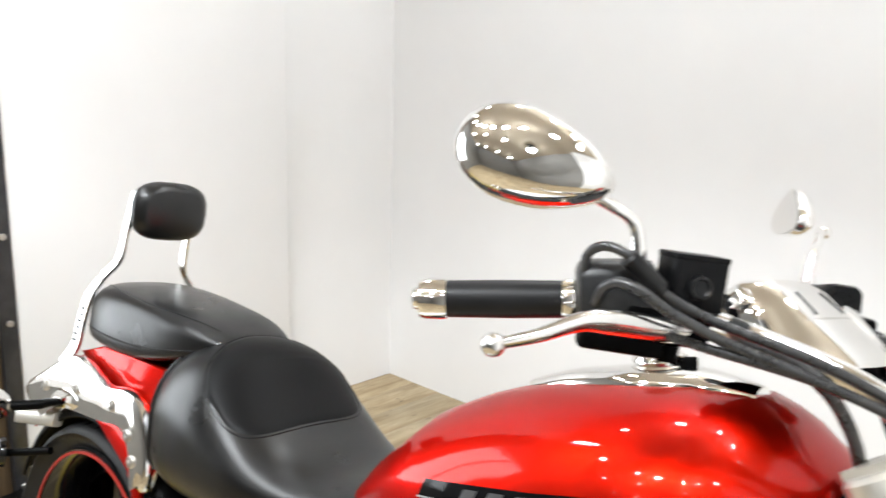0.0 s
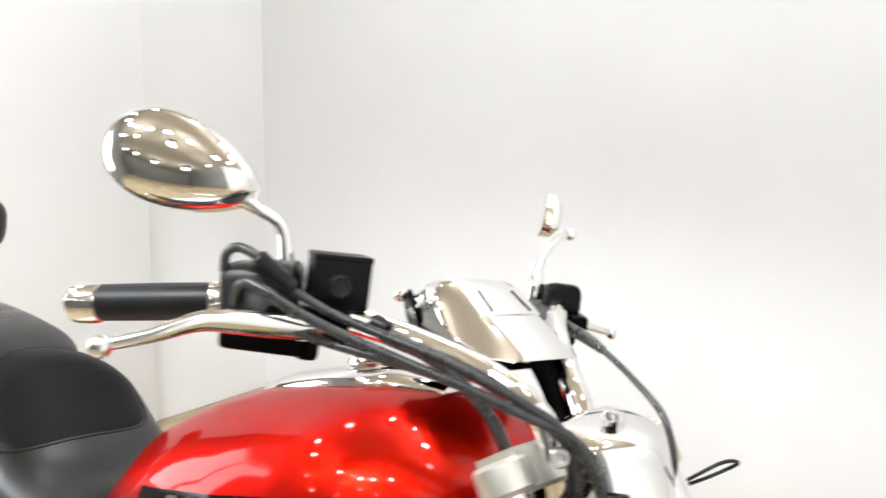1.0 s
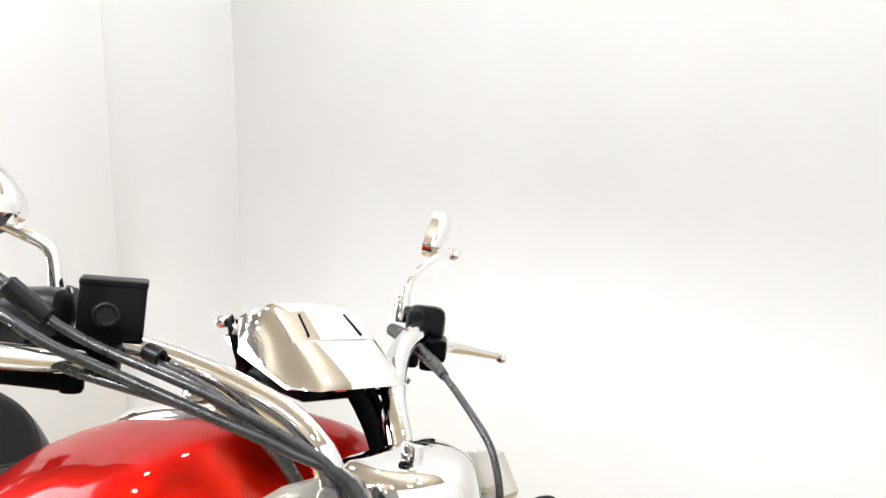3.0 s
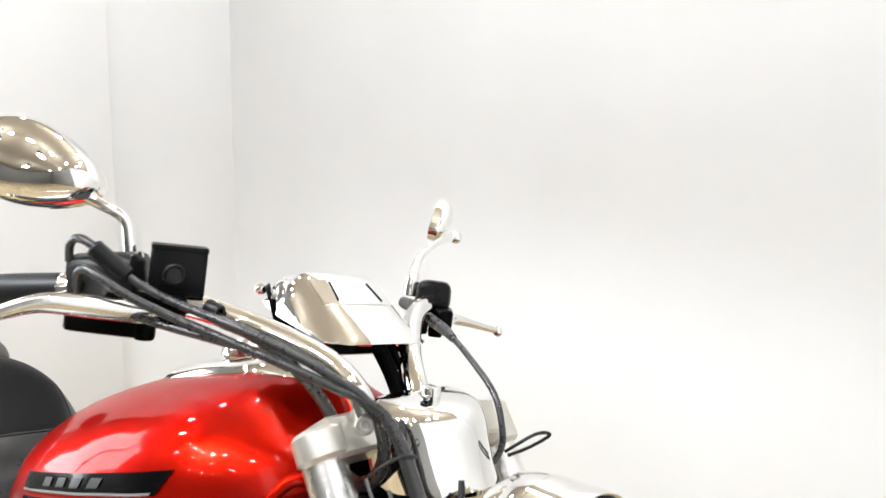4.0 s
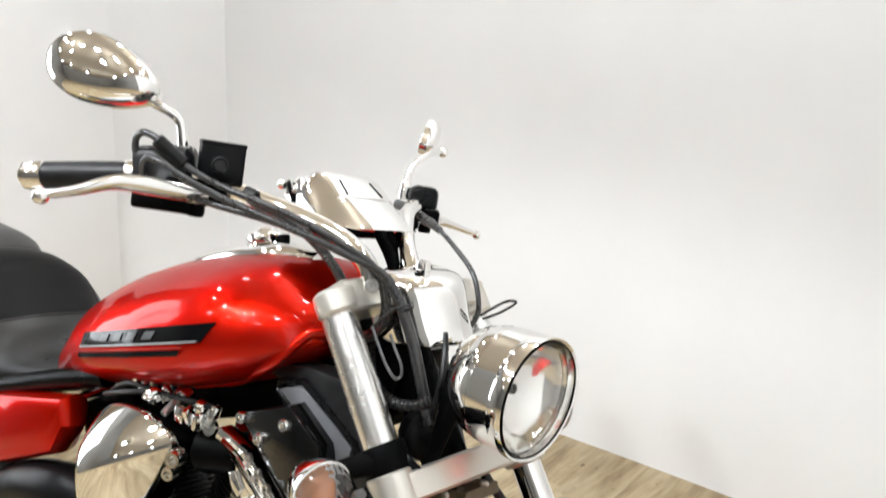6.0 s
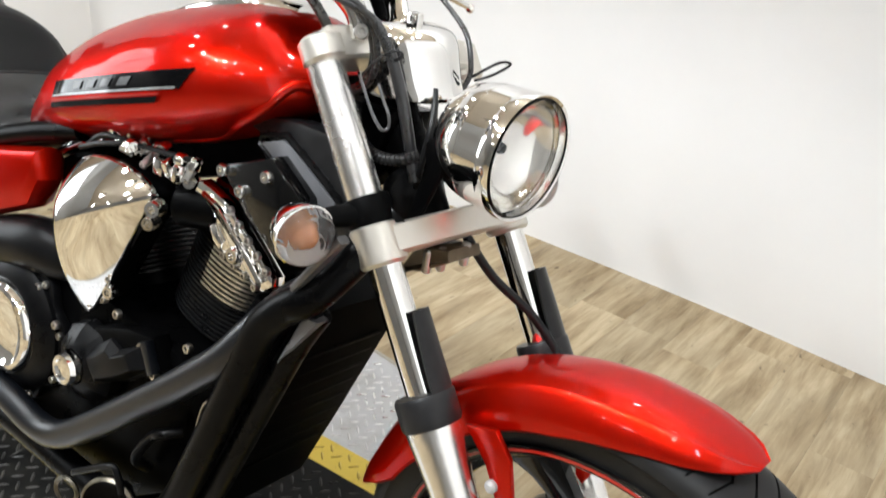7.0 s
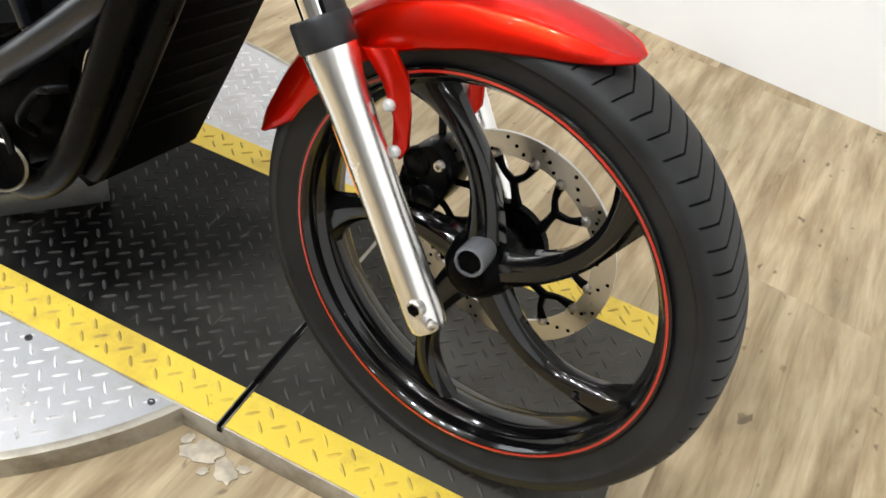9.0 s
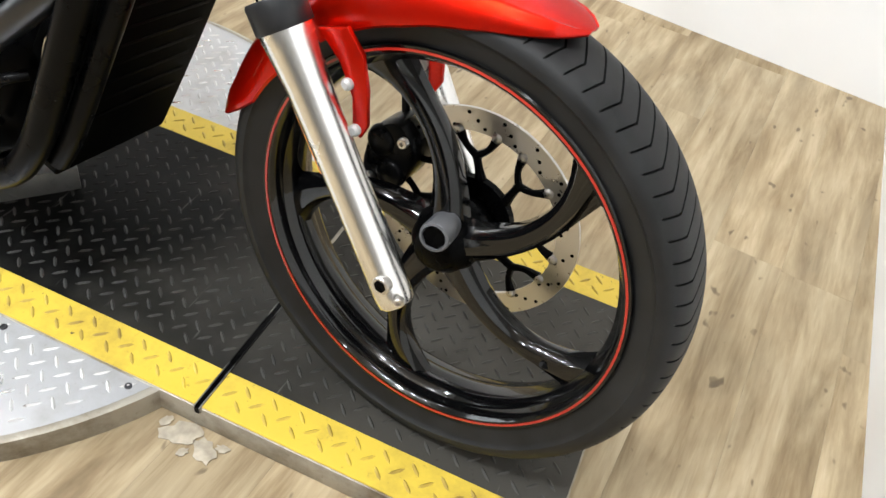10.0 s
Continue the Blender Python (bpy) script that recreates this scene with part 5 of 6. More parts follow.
# seats
def seat_point(tab, x, a, off=0.0):
    """A point of a padded seat at that length and angle round its section."""
    top, low, half, p, p_low, crown, shift = tab
    t, l, w = lerp(top, x), lerp(low, x), lerp(half, x)
    zc = l + 0.45 * (t - l)
    c, s_ = math.cos(a), math.sin(a)
    q = p if s_ >= 0 else p_low
    y = w * math.copysign(abs(c) ** (2 / q), c)
    z = zc + ((t - zc) if s_ >= 0 else (zc - l)) * math.copysign(abs(s_) ** (2 / q), s_) - crown * (1 - (y / w) ** 2) * max(s_, 0)
    v = Vector((0, y, z - zc))
    return Vector((x, y + shift, z)) + (v.normalized() * off if off else Vector())


def padded(xs_, tab, n=32):
    return loft([[seat_point(tab, x, 2 * math.pi * i / n) for i in range(n)] for x in xs_])


def smooth_table(tab):
    """The same table with its corners rounded off."""
    line = curve_points([(x, v, 0) for x, v in tab], 5)
    return [(p.x, p.y) for p in line]


def spread(a, b, n):
    return [a + (b - a) * (0.5 - 0.5 * math.cos(math.pi * i / (n - 1))) for i in range(n)]


RIDER = (smooth_table([(-1.585, 0.71), (-1.565, 0.778), (-1.51, 0.832), (-1.44, 0.853), (-1.367, 0.842), (-1.300, 0.790), (-1.230, 0.742), (-1.16, 0.722), (-1.08, 0.728), (-1.02, 0.735), (-0.985, 0.715)]),
         smooth_table([(-1.585, 0.60), (-1.40, 0.590), (-1.15, 0.64), (-0.985, 0.69)]), smooth_table([(-1.585, 0.066), (-1.55, 0.113), (-1.50, 0.143), (-1.44, 0.160), (-1.36, 0.166), (-1.25, 0.158), (-1.12, 0.123), (-0.985, 0.080)]), 2.15, 4, 0.006, -0.005)
seat = body("rider_seat", padded(spread(-1.585, -0.985, 110), RIDER, 112), LEATHER, bike, "black leather rider seat with smooth back panel")


def panel_point(share, a, off):
    """A point of the seat's back panel: a round top and a straight lower edge."""
    c, s_ = math.cos(a), math.sin(a)
    p = 3.2 if c > 0 else 1.55
    return seat_point(RIDER, -1.352 + (0.098 if c > 0 else 0.092) * share * math.copysign(abs(c) ** (2 / p), c), math.pi / 2 + 0.10 + 0.94 * share * math.copysign(abs(s_) ** (2 / p), s_), off)


N_AROUND, N_OUT = 72, 16
pv, pf = [panel_point(0, 0, 0.0022)], []
for r_ in range(1, N_OUT + 1):
    lift = 0.0022 if r_ < N_OUT - 1 else (0.0016 if r_ == N_OUT - 1 else -0.002)
    pv += [panel_point(r_ / N_OUT, 2 * math.pi * k / N_AROUND, lift) for k in range(N_AROUND)]
pf += [(0, 1 + k, 1 + (k + 1) % N_AROUND) for k in range(N_AROUND)]
for r_ in range(N_OUT - 1):
    pf += [(1 + r_ * N_AROUND + k, 1 + (r_ + 1) * N_AROUND + k, 1 + (r_ + 1) * N_AROUND + (k + 1) % N_AROUND, 1 + r_ * N_AROUND + (k + 1) % N_AROUND) for k in range(N_AROUND)]
body("back_panel", (pv, pf), PANEL_LEATHER, seat, "smoother black panel on the seat back")
body("panel_seam", tube([panel_point(1.0, 2 * math.pi * k / 48, 0.0008) for k in range(48)], 0.0013, 6, 1, True), HOSE, seat)
body("piping", tube([seat_point(RIDER, -1.515, radians(-60 + 300 * k / 24), 0.002) for k in range(25)], 0.0042, 8, 2), HOSE, seat, "black stitched piping")
PILLION = (smooth_table([(-1.878, 0.80), (-1.866, 0.848), (-1.82, 0.870), (-1.70, 0.876), (-1.54, 0.866), (-1.46, 0.850), (-1.425, 0.835)]),
           smooth_table([(-1.878, 0.750), (-1.70, 0.755), (-1.58, 0.772), (-1.425, 0.82)]), smooth_table([(-1.878, 0.066), (-1.860, 0.088), (-1.80, 0.108), (-1.70, 0.117), (-1.55, 0.108), (-1.46, 0.082), (-1.425, 0.050)]), 3.2, 6, 0.0, -0.004)
pil = body("pillion_seat", padded(spread(-1.878, -1.425, 60), PILLION, 72), LEATHER, bike, "black leather pillion seat with stitched side")
body("seam", tube([seat_point(PILLION, -1.872 + 0.432 * k / 20, radians(184), 0.0006) for k in range(21)], 0.0016, 6, 2), HOSE, pil)
body("seam", tube([seat_point(PILLION, -1.87 + 0.40 * k / 20, radians(118 + 14 * math.sin(math.pi * k / 20)), 0.0004) for k in range(21)], 0.0013, 6, 2), HOSE, pil)
pad = []
for i in range(9):
    u = i / 8
    k = math.sin(math.pi * (0.12 + 0.76 * u)) ** 0.35
    pad.append([Vector((-1.815 + 0.055 * u, p, q)) for p, q in [(0.010 + (a - 0.010) * k, 1.018 + (b - 1.018) * k) for a, b in super_ring(28, 0.010, 1.018, 0.079, 0.058, 3.0)]])
SISSY = {-1: [(-1.800, -0.058, 1.050), (-1.812, -0.061, 0.985), (-1.820, -0.066, 0.918), (-1.836, -0.085, 0.880), (-1.846, -0.104, 0.840), (-1.855, -0.110, 0.791), (-1.862, -0.114, 0.738), (-1.900, -0.118, 0.690)],
         1: [(-1.800, 0.072, 1.050), (-1.819, 0.074, 0.956), (-1.830, 0.080, 0.905), (-1.832, 0.090, 0.882), (-1.828, 0.110, 0.845), (-1.840, 0.116, 0.791), (-1.862, 0.118, 0.738), (-1.900, 0.118, 0.690)]}
back = body("backrest_pad", loft(pad), LEATHER, bike, "padded black backrest")
for s in (-1, 1):
    line = curve_points(SISSY[s], 6)
    rings = []
    for i, q in enumerate(line):
        d = (line[min(i + 1, len(line) - 1)] - line[max(i - 1, 0)]).normalized()
        wide = d.cross(Vector((0, 1, 0))).normalized()
        thin = d.cross(wide)
        w = lerp([(0.69, 0.0125), (0.83, 0.0125), (0.875, 0.0088), (1.05, 0.0088)], q.z)
        rings.append([q + wide * (w * a) + thin * (0.0042 * b) for a, b in ((1, 0.6), (0.9, 1), (-0.9, 1), (-1, 0.6), (-1, -0.6), (-0.9, -1), (0.9, -1), (1, -0.6))])
    sis = body("sissy_bar", loft(rings), CHROME, bike, "flat chrome backrest support")
    if s < 0:
        for k in range(6):
            body("engraving", box(-0.005, 0.005, -0.0006, 0.0006, -0.003, 0.003, 0.0, Matrix.Translation((-1.862 + 0.0022 * k, -0.1186 + 0.0010 * k, 0.748 + 0.013 * k))), POST, sis)
    brk = body("side_bracket", prism([(p.x, p.y) for p in curve_points([(x, z, 0) for x, z in ((-2.030, 0.612), (-1.950, 0.668), (-1.890, 0.701), (-1.810, 0.728), (-1.707, 0.703), (-1.633, 0.714), (-1.579, 0.702), (-1.551, 0.663), (-1.532, 0.620), (-1.530, 0.560), (-1.562, 0.560), (-1.572, 0.600), (-1.596, 0.639), (-1.632, 0.659), (-1.707, 0.648), (-1.874, 0.626), (-1.970, 0.572))], 3, True)], -s * 0.120 - 0.014, -s * 0.120 + 0.014, along((0, 0, 0), (0, -1, 0)), 0.013), CHROME, bike, "polished chrome fender bracket")
    for x, z in ((-1.66, 0.676), (-1.60, 0.640), (-1.578, 0.600), (-1.80, 0.668), (-1.93, 0.640)):
        body("bracket_bolt", bolt((x, s * 0.131, z), (0, s, 0), 0.011, 0.007), BOLT, brk)
    body("bracket_window", prism(rounded(0.070, 0.050, 0.014), 0.0095, 0.0110, Matrix.Translation((-1.755, s * 0.122, 0.675)) @ along((0, 0, 0), (0, s, 0)), 0.0), BLACK_SATIN, brk, "dark opening in the bracket")
body("rear_fender", fender_shape(-1.75, 0.3125, 0.432, 38, 150, [(38, 0.070), (60, 0.094), (120, 0.098), (150, 0.080)], [(38, 0.37), (60, 0.35), (120, 0.35), (150, 0.38)], 0.003, 36, 18, 3.2), RED, bike, "candy red rear fender")
body("rear_fender_strut", prism([(-1.775, 0.634), (-1.655, 0.634), (-1.612, 0.606), (-1.580, 0.565), (-1.570, 0.520), (-1.592, 0.520), (-1.618, 0.572), (-1.732, 0.612)], 0.104, 0.116, along((0, 0, 0), (0, -1, 0)), 0.004), RED, bike, "red fender strut")
body("fender_side", prism([(-1.86, 0.725), (-1.769, 0.758), (-1.66, 0.762), (-1.56, 0.765), (-1.545, 0.70), (-1.590, 0.660), (-1.731, 0.680)], 0.088, 0.104, along((0, 0, 0), (0, -1, 0)), 0.006), RED, bike, "candy red panel under the pillion seat")
refl_ = body("rear_reflector", lathe([(0, 0.010), (0.022, 0.008), (0.030, 0.002), (0.031, -0.010), (0, -0.012)], 24, along((-2.040, -0.165, 0.470), (-0.3, -1, 0))), BLACK_GLOSS, bike, "dark round reflector")
body("reflector_arm", rod((-2.03, -0.155, 0.470), (-1.93, -0.11, 0.500), 0.008, 10), BLACK_PLASTIC, refl_)
body("wheel_liner", fender_shape(-1.75, 0.3125, 0.338, 35, 160, [(35, 0.105), (60, 0.116), (160, 0.116)], [(35, 0.315), (60, 0.305), (160, 0.300)], 0.004), BLACK_PLASTIC, bike, "black inner fender")
tl = body("rear_signal", lathe([(0, -0.035), (0.020, -0.030), (0.030, -0.010), (0.032, 0.004), (0.028, 0.006)], 28, along((-1.990, -0.205, 0.590), (-1, -0.1, 0))), CHROME, bike, "chrome rear turn signal with red lens")
body("lens", lathe([(0.030, 0.003), (0.026, 0.012), (0.014, 0.018), (0, 0.020)], 28, along((-1.990, -0.205, 0.590), (-1, -0.1, 0))), RED_LENS, tl, "red lens")
body("stalk", tube(((-1.93, -0.115, 0.600), (-1.95, -0.150, 0.595), (-1.975, -0.190, 0.590)), 0.010, 12), BLACK_PLASTIC, tl)
body("tail_arm", prism([(-2.08, 0.545), (-1.90, 0.590), (-1.90, 0.560), (-2.08, 0.515)], 0.105, 0.125, along((0, 0, 0), (0, -1, 0)), 0.006), SATIN, bike, "silver tail arm")
RW = spin(-1.765, 0.300)
rwheel = body("rear_wheel", lathe([(0.236, 0.095), (0.243, 0.0975), (0.246, 0.092), (0.238, 0.08), (0.238, -0.08), (0.246, -0.092), (0.243, -0.0975), (0.236, -0.095), (0.215, -0.075), (0.205, 0.0), (0.215, 0.075), (0.236, 0.095)], 72, RW), BLACK_GLOSS, bike, "gloss black cast rear wheel")
for k in range(5):
    body("spoke", moved(spoke_shape(20 + 72 * k, 26, 0.05, 0.213, 0.03, 0.02, 0.025), RW), BLACK_GLOSS, rwheel)
body("hub", lathe([(0, 0.09), (0.05, 0.09), (0.06, 0.06), (0.06, -0.06), (0.05, -0.09), (0, -0.09)], 32, RW), BLACK_SATIN, rwheel)
tyre(tyre_shape(0.302, 0.240, 0.105, 44, 440, 40), RW, rwheel, "wide black rear tyre with angled grooves")
body("pinstripe", lathe(ring_profile(0.2345, 0.2395, 0.0965, 0.099), 72, RW), STRIPE, rwheel, "thin red stripe on the rim")
# added disc on the far side that keeps the wheel's inside dark
body("wheel_dark_disc", lathe([(0, -0.085), (0.205, -0.085), (0.208, -0.100), (0.20, -0.105), (0, -0.105)], 48, RW), BLACK_SATIN, rwheel, "black disc added to darken the rear wheel's inside")
body("rear_disc", lathe(ring_profile(0.09, 0.149, 0.108, 0.113), 64, RW), STEEL, bike, "steel rear brake disc")

# ---- engine and frame ----
SIDE = along((0, 0, 0), (0, -1, 0))   # outlines of (x, z); thickness towards the right side


def slab(pts, y0, y1, edge=0.004):
    """An outline in the side view, between two places across the bike."""
    return prism([(x, z) for x, z in pts], -y1, -y0, SIDE, edge)


body("crankcase", slab([(-1.05, 0.30), (-1.02, 0.47), (-0.95, 0.52), (-0.80, 0.52), (-0.62, 0.50), (-0.56, 0.42), (-0.58, 0.30), (-0.70, 0.22), (-0.95, 0.22)], -0.13, 0.13, 0.012), BLACK_SATIN, bike, "black engine crankcase")
clutch = body("clutch_cover", lathe([(0, 0.0), (0.112, 0.0), (0.112, 0.018), (0.100, 0.030), (0.080, 0.034), (0.074, 0.030), (0.0, 0.030)], 48, along((-0.985, -0.135, 0.405), (0, -1, 0))), HOUSING, bike, "black round engine cover")
body("clutch_cap", lathe([(0.076, 0.028), (0.0755, 0.038), (0.071, 0.044), (0.064, 0.045), (0.058, 0.041), (0.052, 0.037), (0.035, 0.034), (0.0, 0.033)], 48, along((-0.985, -0.135, 0.405), (0, -1, 0))), CHROME, clutch, "dished chrome disc on the round cover")
scallop = [((0.120 + 0.008 * math.cos(9 * radians(5 * k) - 9 * radians(12))) * math.cos(radians(5 * k)), (0.120 + 0.008 * math.cos(9 * radians(5 * k) - 9 * radians(12))) * math.sin(radians(5 * k))) for k in range(72)]
body("cover_flange", prism(scallop, -0.004, 0.012, along((-0.985, -0.135, 0.405), (0, -1, 0)) , 0.003), HOUSING, clutch)
for k in range(9):
    a = radians(40 * k + 12)
    body("cover_bolt", bolt((-0.985 + 0.119 * math.cos(a), -0.146, 0.405 + 0.119 * math.sin(a)), (0, -1, 0), 0.006, 0.007), BOLT, clutch)
pump = body("side_cover", slab([(-0.834, 0.433), (-0.827, 0.462), (-0.768, 0.488), (-0.708, 0.511), (-0.656, 0.520), (-0.632, 0.477), (-0.680, 0.440), (-0.738, 0.412), (-0.788, 0.402)], -0.152, -0.12, 0.006), BLACK_PLASTIC, bike, "black faceted engine side cover")
face_line = [(-0.806, 0.432), (-0.735, 0.486), (-0.712, 0.478), (-0.664, 0.506), (-0.642, 0.478), (-0.700, 0.434), (-0.764, 0.398)]
face_mid = (-0.715, 0.455)
body("cover_face", loft([[Vector((face_mid[0] + (x - face_mid[0]) * k, y, face_mid[1] + (z - face_mid[1]) * k)) for x, z in face_line] for y, k in ((-0.146, 1.0), (-0.158, 0.97), (-0.172, 0.62), (-0.173, 0.55))]), HOUSING, pump, "", 15)
body("cover_cone", lathe([(0.064, -0.030), (0.062, -0.012), (0.050, 0.0), (0.034, 0.010), (0.028, 0.012)], 11, along((-0.792, -0.164, 0.420), (0, -1, 0))), HOUSING, pump, "", 15)
body("cover_flange", slab([(-0.664, 0.512), (-0.652, 0.519), (-0.630, 0.478), (-0.640, 0.470)], -0.166, -0.150, 0.003), EXHAUST, pump)
body("cover_knob", lathe([(0, 0.019), (0.013, 0.020), (0.016, 0.024), (0.022, 0.023), (0.025, 0.016), (0.026, 0.004), (0.028, 0.0), (0.028, -0.02)], 14, along((-0.792, -0.170, 0.420), (0, -1, 0))), CHROME, pump, "chrome round cap", 12)
for x, z in ((-0.935, 0.521), (-0.923, 0.492), (-0.763, 0.536), (-0.671, 0.499), (-0.640, 0.470), (-0.580, 0.537), (-0.873, 0.448), (-0.730, 0.525)):
    body("case_bolt", bolt((x, -0.150, z), (0, -1, 0), 0.007, 0.008), BOLT)

# belly and far-side masses added to keep light off the deck below
body("belly_light_block", slab([(-1.05, 0.17), (-1.05, 0.235), (-0.66, 0.235), (-0.70, 0.205), (-0.76, 0.180), (-0.98, 0.165)], -0.125, 0.14, 0.012), BLACK_SATIN, bike, "black oil pan shape added to shade the deck")
body("left_light_block", slab([(-1.12, 0.30), (-1.10, 0.46), (-1.00, 0.54), (-0.80, 0.56), (-0.62, 0.52), (-0.56, 0.42), (-0.60, 0.28), (-0.75, 0.20), (-1.0, 0.20)], 0.131, 0.19, 0.015), BLACK_SATIN, bike, "unseen far-side engine mass added to block light")
body("bracket_clip", tube([(x, -0.160, z) for x, z in ((-0.517, 0.490), (-0.531, 0.480), (-0.539, 0.443), (-0.531, 0.445), (-0.516, 0.476))], 0.0018, 8, 3, True), BOLT, bike, "bright wire clip")

# cylinders: stacks of fins
for name, base, lean_, n in (("front_cylinder", (-0.640, 0.0, 0.50), 16, 20), ("rear_cylinder", (-0.840, 0.0, 0.50), -28, 21)):
    ax = Vector((math.sin(radians(lean_)), 0, math.cos(radians(lean_))))
    m = along(base, ax, (0, 1, 0))
    cyl = body(name, moved(rod((0, 0, 0), (0, 0, 0.20), 0.062, 28), m), BLACK_SATIN, bike, "black finned engine cylinder")
    fore = name == "front_cylinder"
    outline_ = super_ring(32, -0.022 if fore else 0.0, 0.0, 0.088, 0.086, 2.5)
    # the lit part of a fin's rim, on the right side: light painted as bright metal
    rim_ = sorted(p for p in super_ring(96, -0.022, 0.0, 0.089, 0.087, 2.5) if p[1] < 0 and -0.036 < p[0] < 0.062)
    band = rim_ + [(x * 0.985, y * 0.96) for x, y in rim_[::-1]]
    for k in range(n):
        z = 0.02 + 0.0076 * k
        body("fin", prism(outline_, z, z + 0.0036, m, 0.0008), FIN_BLACK, cyl)
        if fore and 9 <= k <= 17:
            body("fin_edge", prism(band, z - 0.0002, z + 0.0038, m), FIN, cyl, "polished fin edge, brightened where light falls")
    head = body("cylinder_head", prism(rounded(0.150, 0.19, 0.03, 3), 0.165, 0.225, m, 0.012), BLACK_SATIN, bike, "black cylinder head")
    body("rocker_cover", prism(rounded(0.15, 0.195, 0.03, 3), 0.226, 0.240, m, 0.005), CHROME, head, "chrome rocker cover")
HEAD_LINE = [(-0.617, 0.756), (-0.598, 0.753), (-0.562, 0.743), (-0.497, 0.697), (-0.469, 0.675), (-0.4675, 0.665), (-0.484, 0.652), (-0.564, 0.680), (-0.577, 0.700), (-0.581, 0.731), (-0.623, 0.739)]
plate = body("head_plate", slab(HEAD_LINE, -0.136, -0.112, 0.004), CHROME, bike, "chrome rocker cover with bolts along its edge")
body("plate_ridge", slab([(-0.600, 0.748), (-0.566, 0.737), (-0.500, 0.691), (-0.476, 0.670), (-0.487, 0.661), (-0.545, 0.700), (-0.572, 0.731)], -0.147, -0.134, 0.006), CHROME, plate)
body("plate_tab", slab([(-0.588, 0.706), (-0.574, 0.712), (-0.558, 0.692), (-0.562, 0.680), (-0.576, 0.686)], -0.140, -0.120, 0.005), CHROME, plate)
body("plate_bolt", bolt((-0.5227, -0.146, 0.6888), (0, -1, 0), 0.011, 0.010), CHROME, plate)
for a, b, n in ((2, 4, 5), (6, 7, 4)):
    for k in range(n):
        u = (k + 0.5) / n
        p, q = HEAD_LINE[a], HEAD_LINE[b]
        body("plate_bolt", bolt((p[0] + (q[0] - p[0]) * u, -0.135, p[1] + (q[1] - p[1]) * u), (0, -1, 0), 0.0055, 0.006), BOLT, plate)
body("coil_cover", slab([(-0.585, 0.785), (-0.50, 0.820), (-0.445, 0.785), (-0.430, 0.74), (-0.472, 0.700), (-0.530, 0.735)], -0.135, -0.10, 0.008), BLACK_GLOSS, bike, "black plastic coil cover")
for x, z in ((-0.575, 0.782), (-0.500, 0.795), (-0.455, 0.750), (-0.540, 0.765)):
    body("coil_bolt", bolt((x, -0.135, z), (0, -1, 0), 0.008, 0.007), CHROME)
cover = []
outline = [(-0.847, 0.645), (-0.846, 0.692), (-0.832, 0.720), (-0.800, 0.738), (-0.748, 0.744), (-0.698, 0.736), (-0.672, 0.722), (-0.677, 0.702), (-0.700, 0.655), (-0.730, 0.596), (-0.764, 0.532), (-0.787, 0.508), (-0.812, 0.522), (-0.836, 0.575)]
smooth_outline = [(p.x, p.y) for p in curve_points([(x, z, 0) for x, z in outline], 4, True)]
cx, cz = -0.782, 0.655
for k in (0.975, 1.0, 0.995, 0.975, 0.94, 0.89, 0.82, 0.73, 0.62, 0.48, 0.32, 0.16, 0.03):
    y = -0.150 if not cover else -0.154 if len(cover) == 1 else -0.162 - 0.060 * (1 - k ** 1.7)
    cover.append([Vector((cx + (x - cx) * k, y, cz + (z - cz) * k)) for x, z in smooth_outline])
body("filter_backing", loft([[Vector((cx + (x - cx) * k, y, cz + (z - cz) * k)) for x, z in smooth_outline] for y, k in ((-0.110, 0.90), (-0.152, 0.90))]), BLACK_SATIN, bike, "black air filter backing")
air = body("air_cleaner", loft(cover), CHROME, bike, "teardrop chrome air cleaner cover")
body("air_clip", bolt((-0.650, -0.165, 0.712), (0.4, -1, 0), 0.012, 0.02), CHROME, air)
body("air_clip", bolt((-0.658, -0.163, 0.690), (0.4, -1, 0), 0.010, 0.02), CHROME, air)
body("air_clip", bolt((-0.735, -0.160, 0.560), (0.2, -1, 0), 0.010, 0.012), CHROME, air)
body("intake_duct", rod((-0.67, -0.115, 0.705), (-0.60, -0.095, 0.715), 0.030, 24, 0.006), BLACK_PLASTIC)
rng = random.Random(3)
for k in range(26):
    u = k / 25
    x, z = -0.800 + 0.175 * u, 0.782 - 0.012 * math.sin(3 * u) - 0.020 * u
    y = -0.115 - 0.03 * rng.random()
    turn_ = Euler((rng.uniform(0, 3), rng.uniform(0, 3), rng.uniform(0, 3))).to_matrix().to_4x4()
    at = Matrix.Translation((x, y, z + rng.uniform(-0.014, 0.014))) @ turn_
    if k % 3 == 0:
        body("throttle_link", rod(at @ Vector((-0.016, 0, 0)), at @ Vector((0.016, 0, 0)), 0.0055, 10, 0.002), BOLT, bike)
    elif k % 3 == 1:
        body("throttle_clip", box(-0.011, 0.011, -0.004, 0.004, -0.009, 0.009, 0.002, at), CHROME, bike)
    else:
        body("throttle_nut", bolt(at @ Vector((0, 0, 0)), at.to_3x3() @ Vector((0, 0, 1)), 0.010, 0.012), CHROME, bike)
for pts in (((-0.86, -0.13, 0.735), (-0.80, -0.145, 0.765), (-0.72, -0.14, 0.770), (-0.64, -0.13, 0.775)), ((-0.87, -0.135, 0.728), (-0.81, -0.15, 0.750), (-0.76, -0.145, 0.765))):
    body("throttle_cable", tube(pts, 0.004, 8), HOSE, bike)

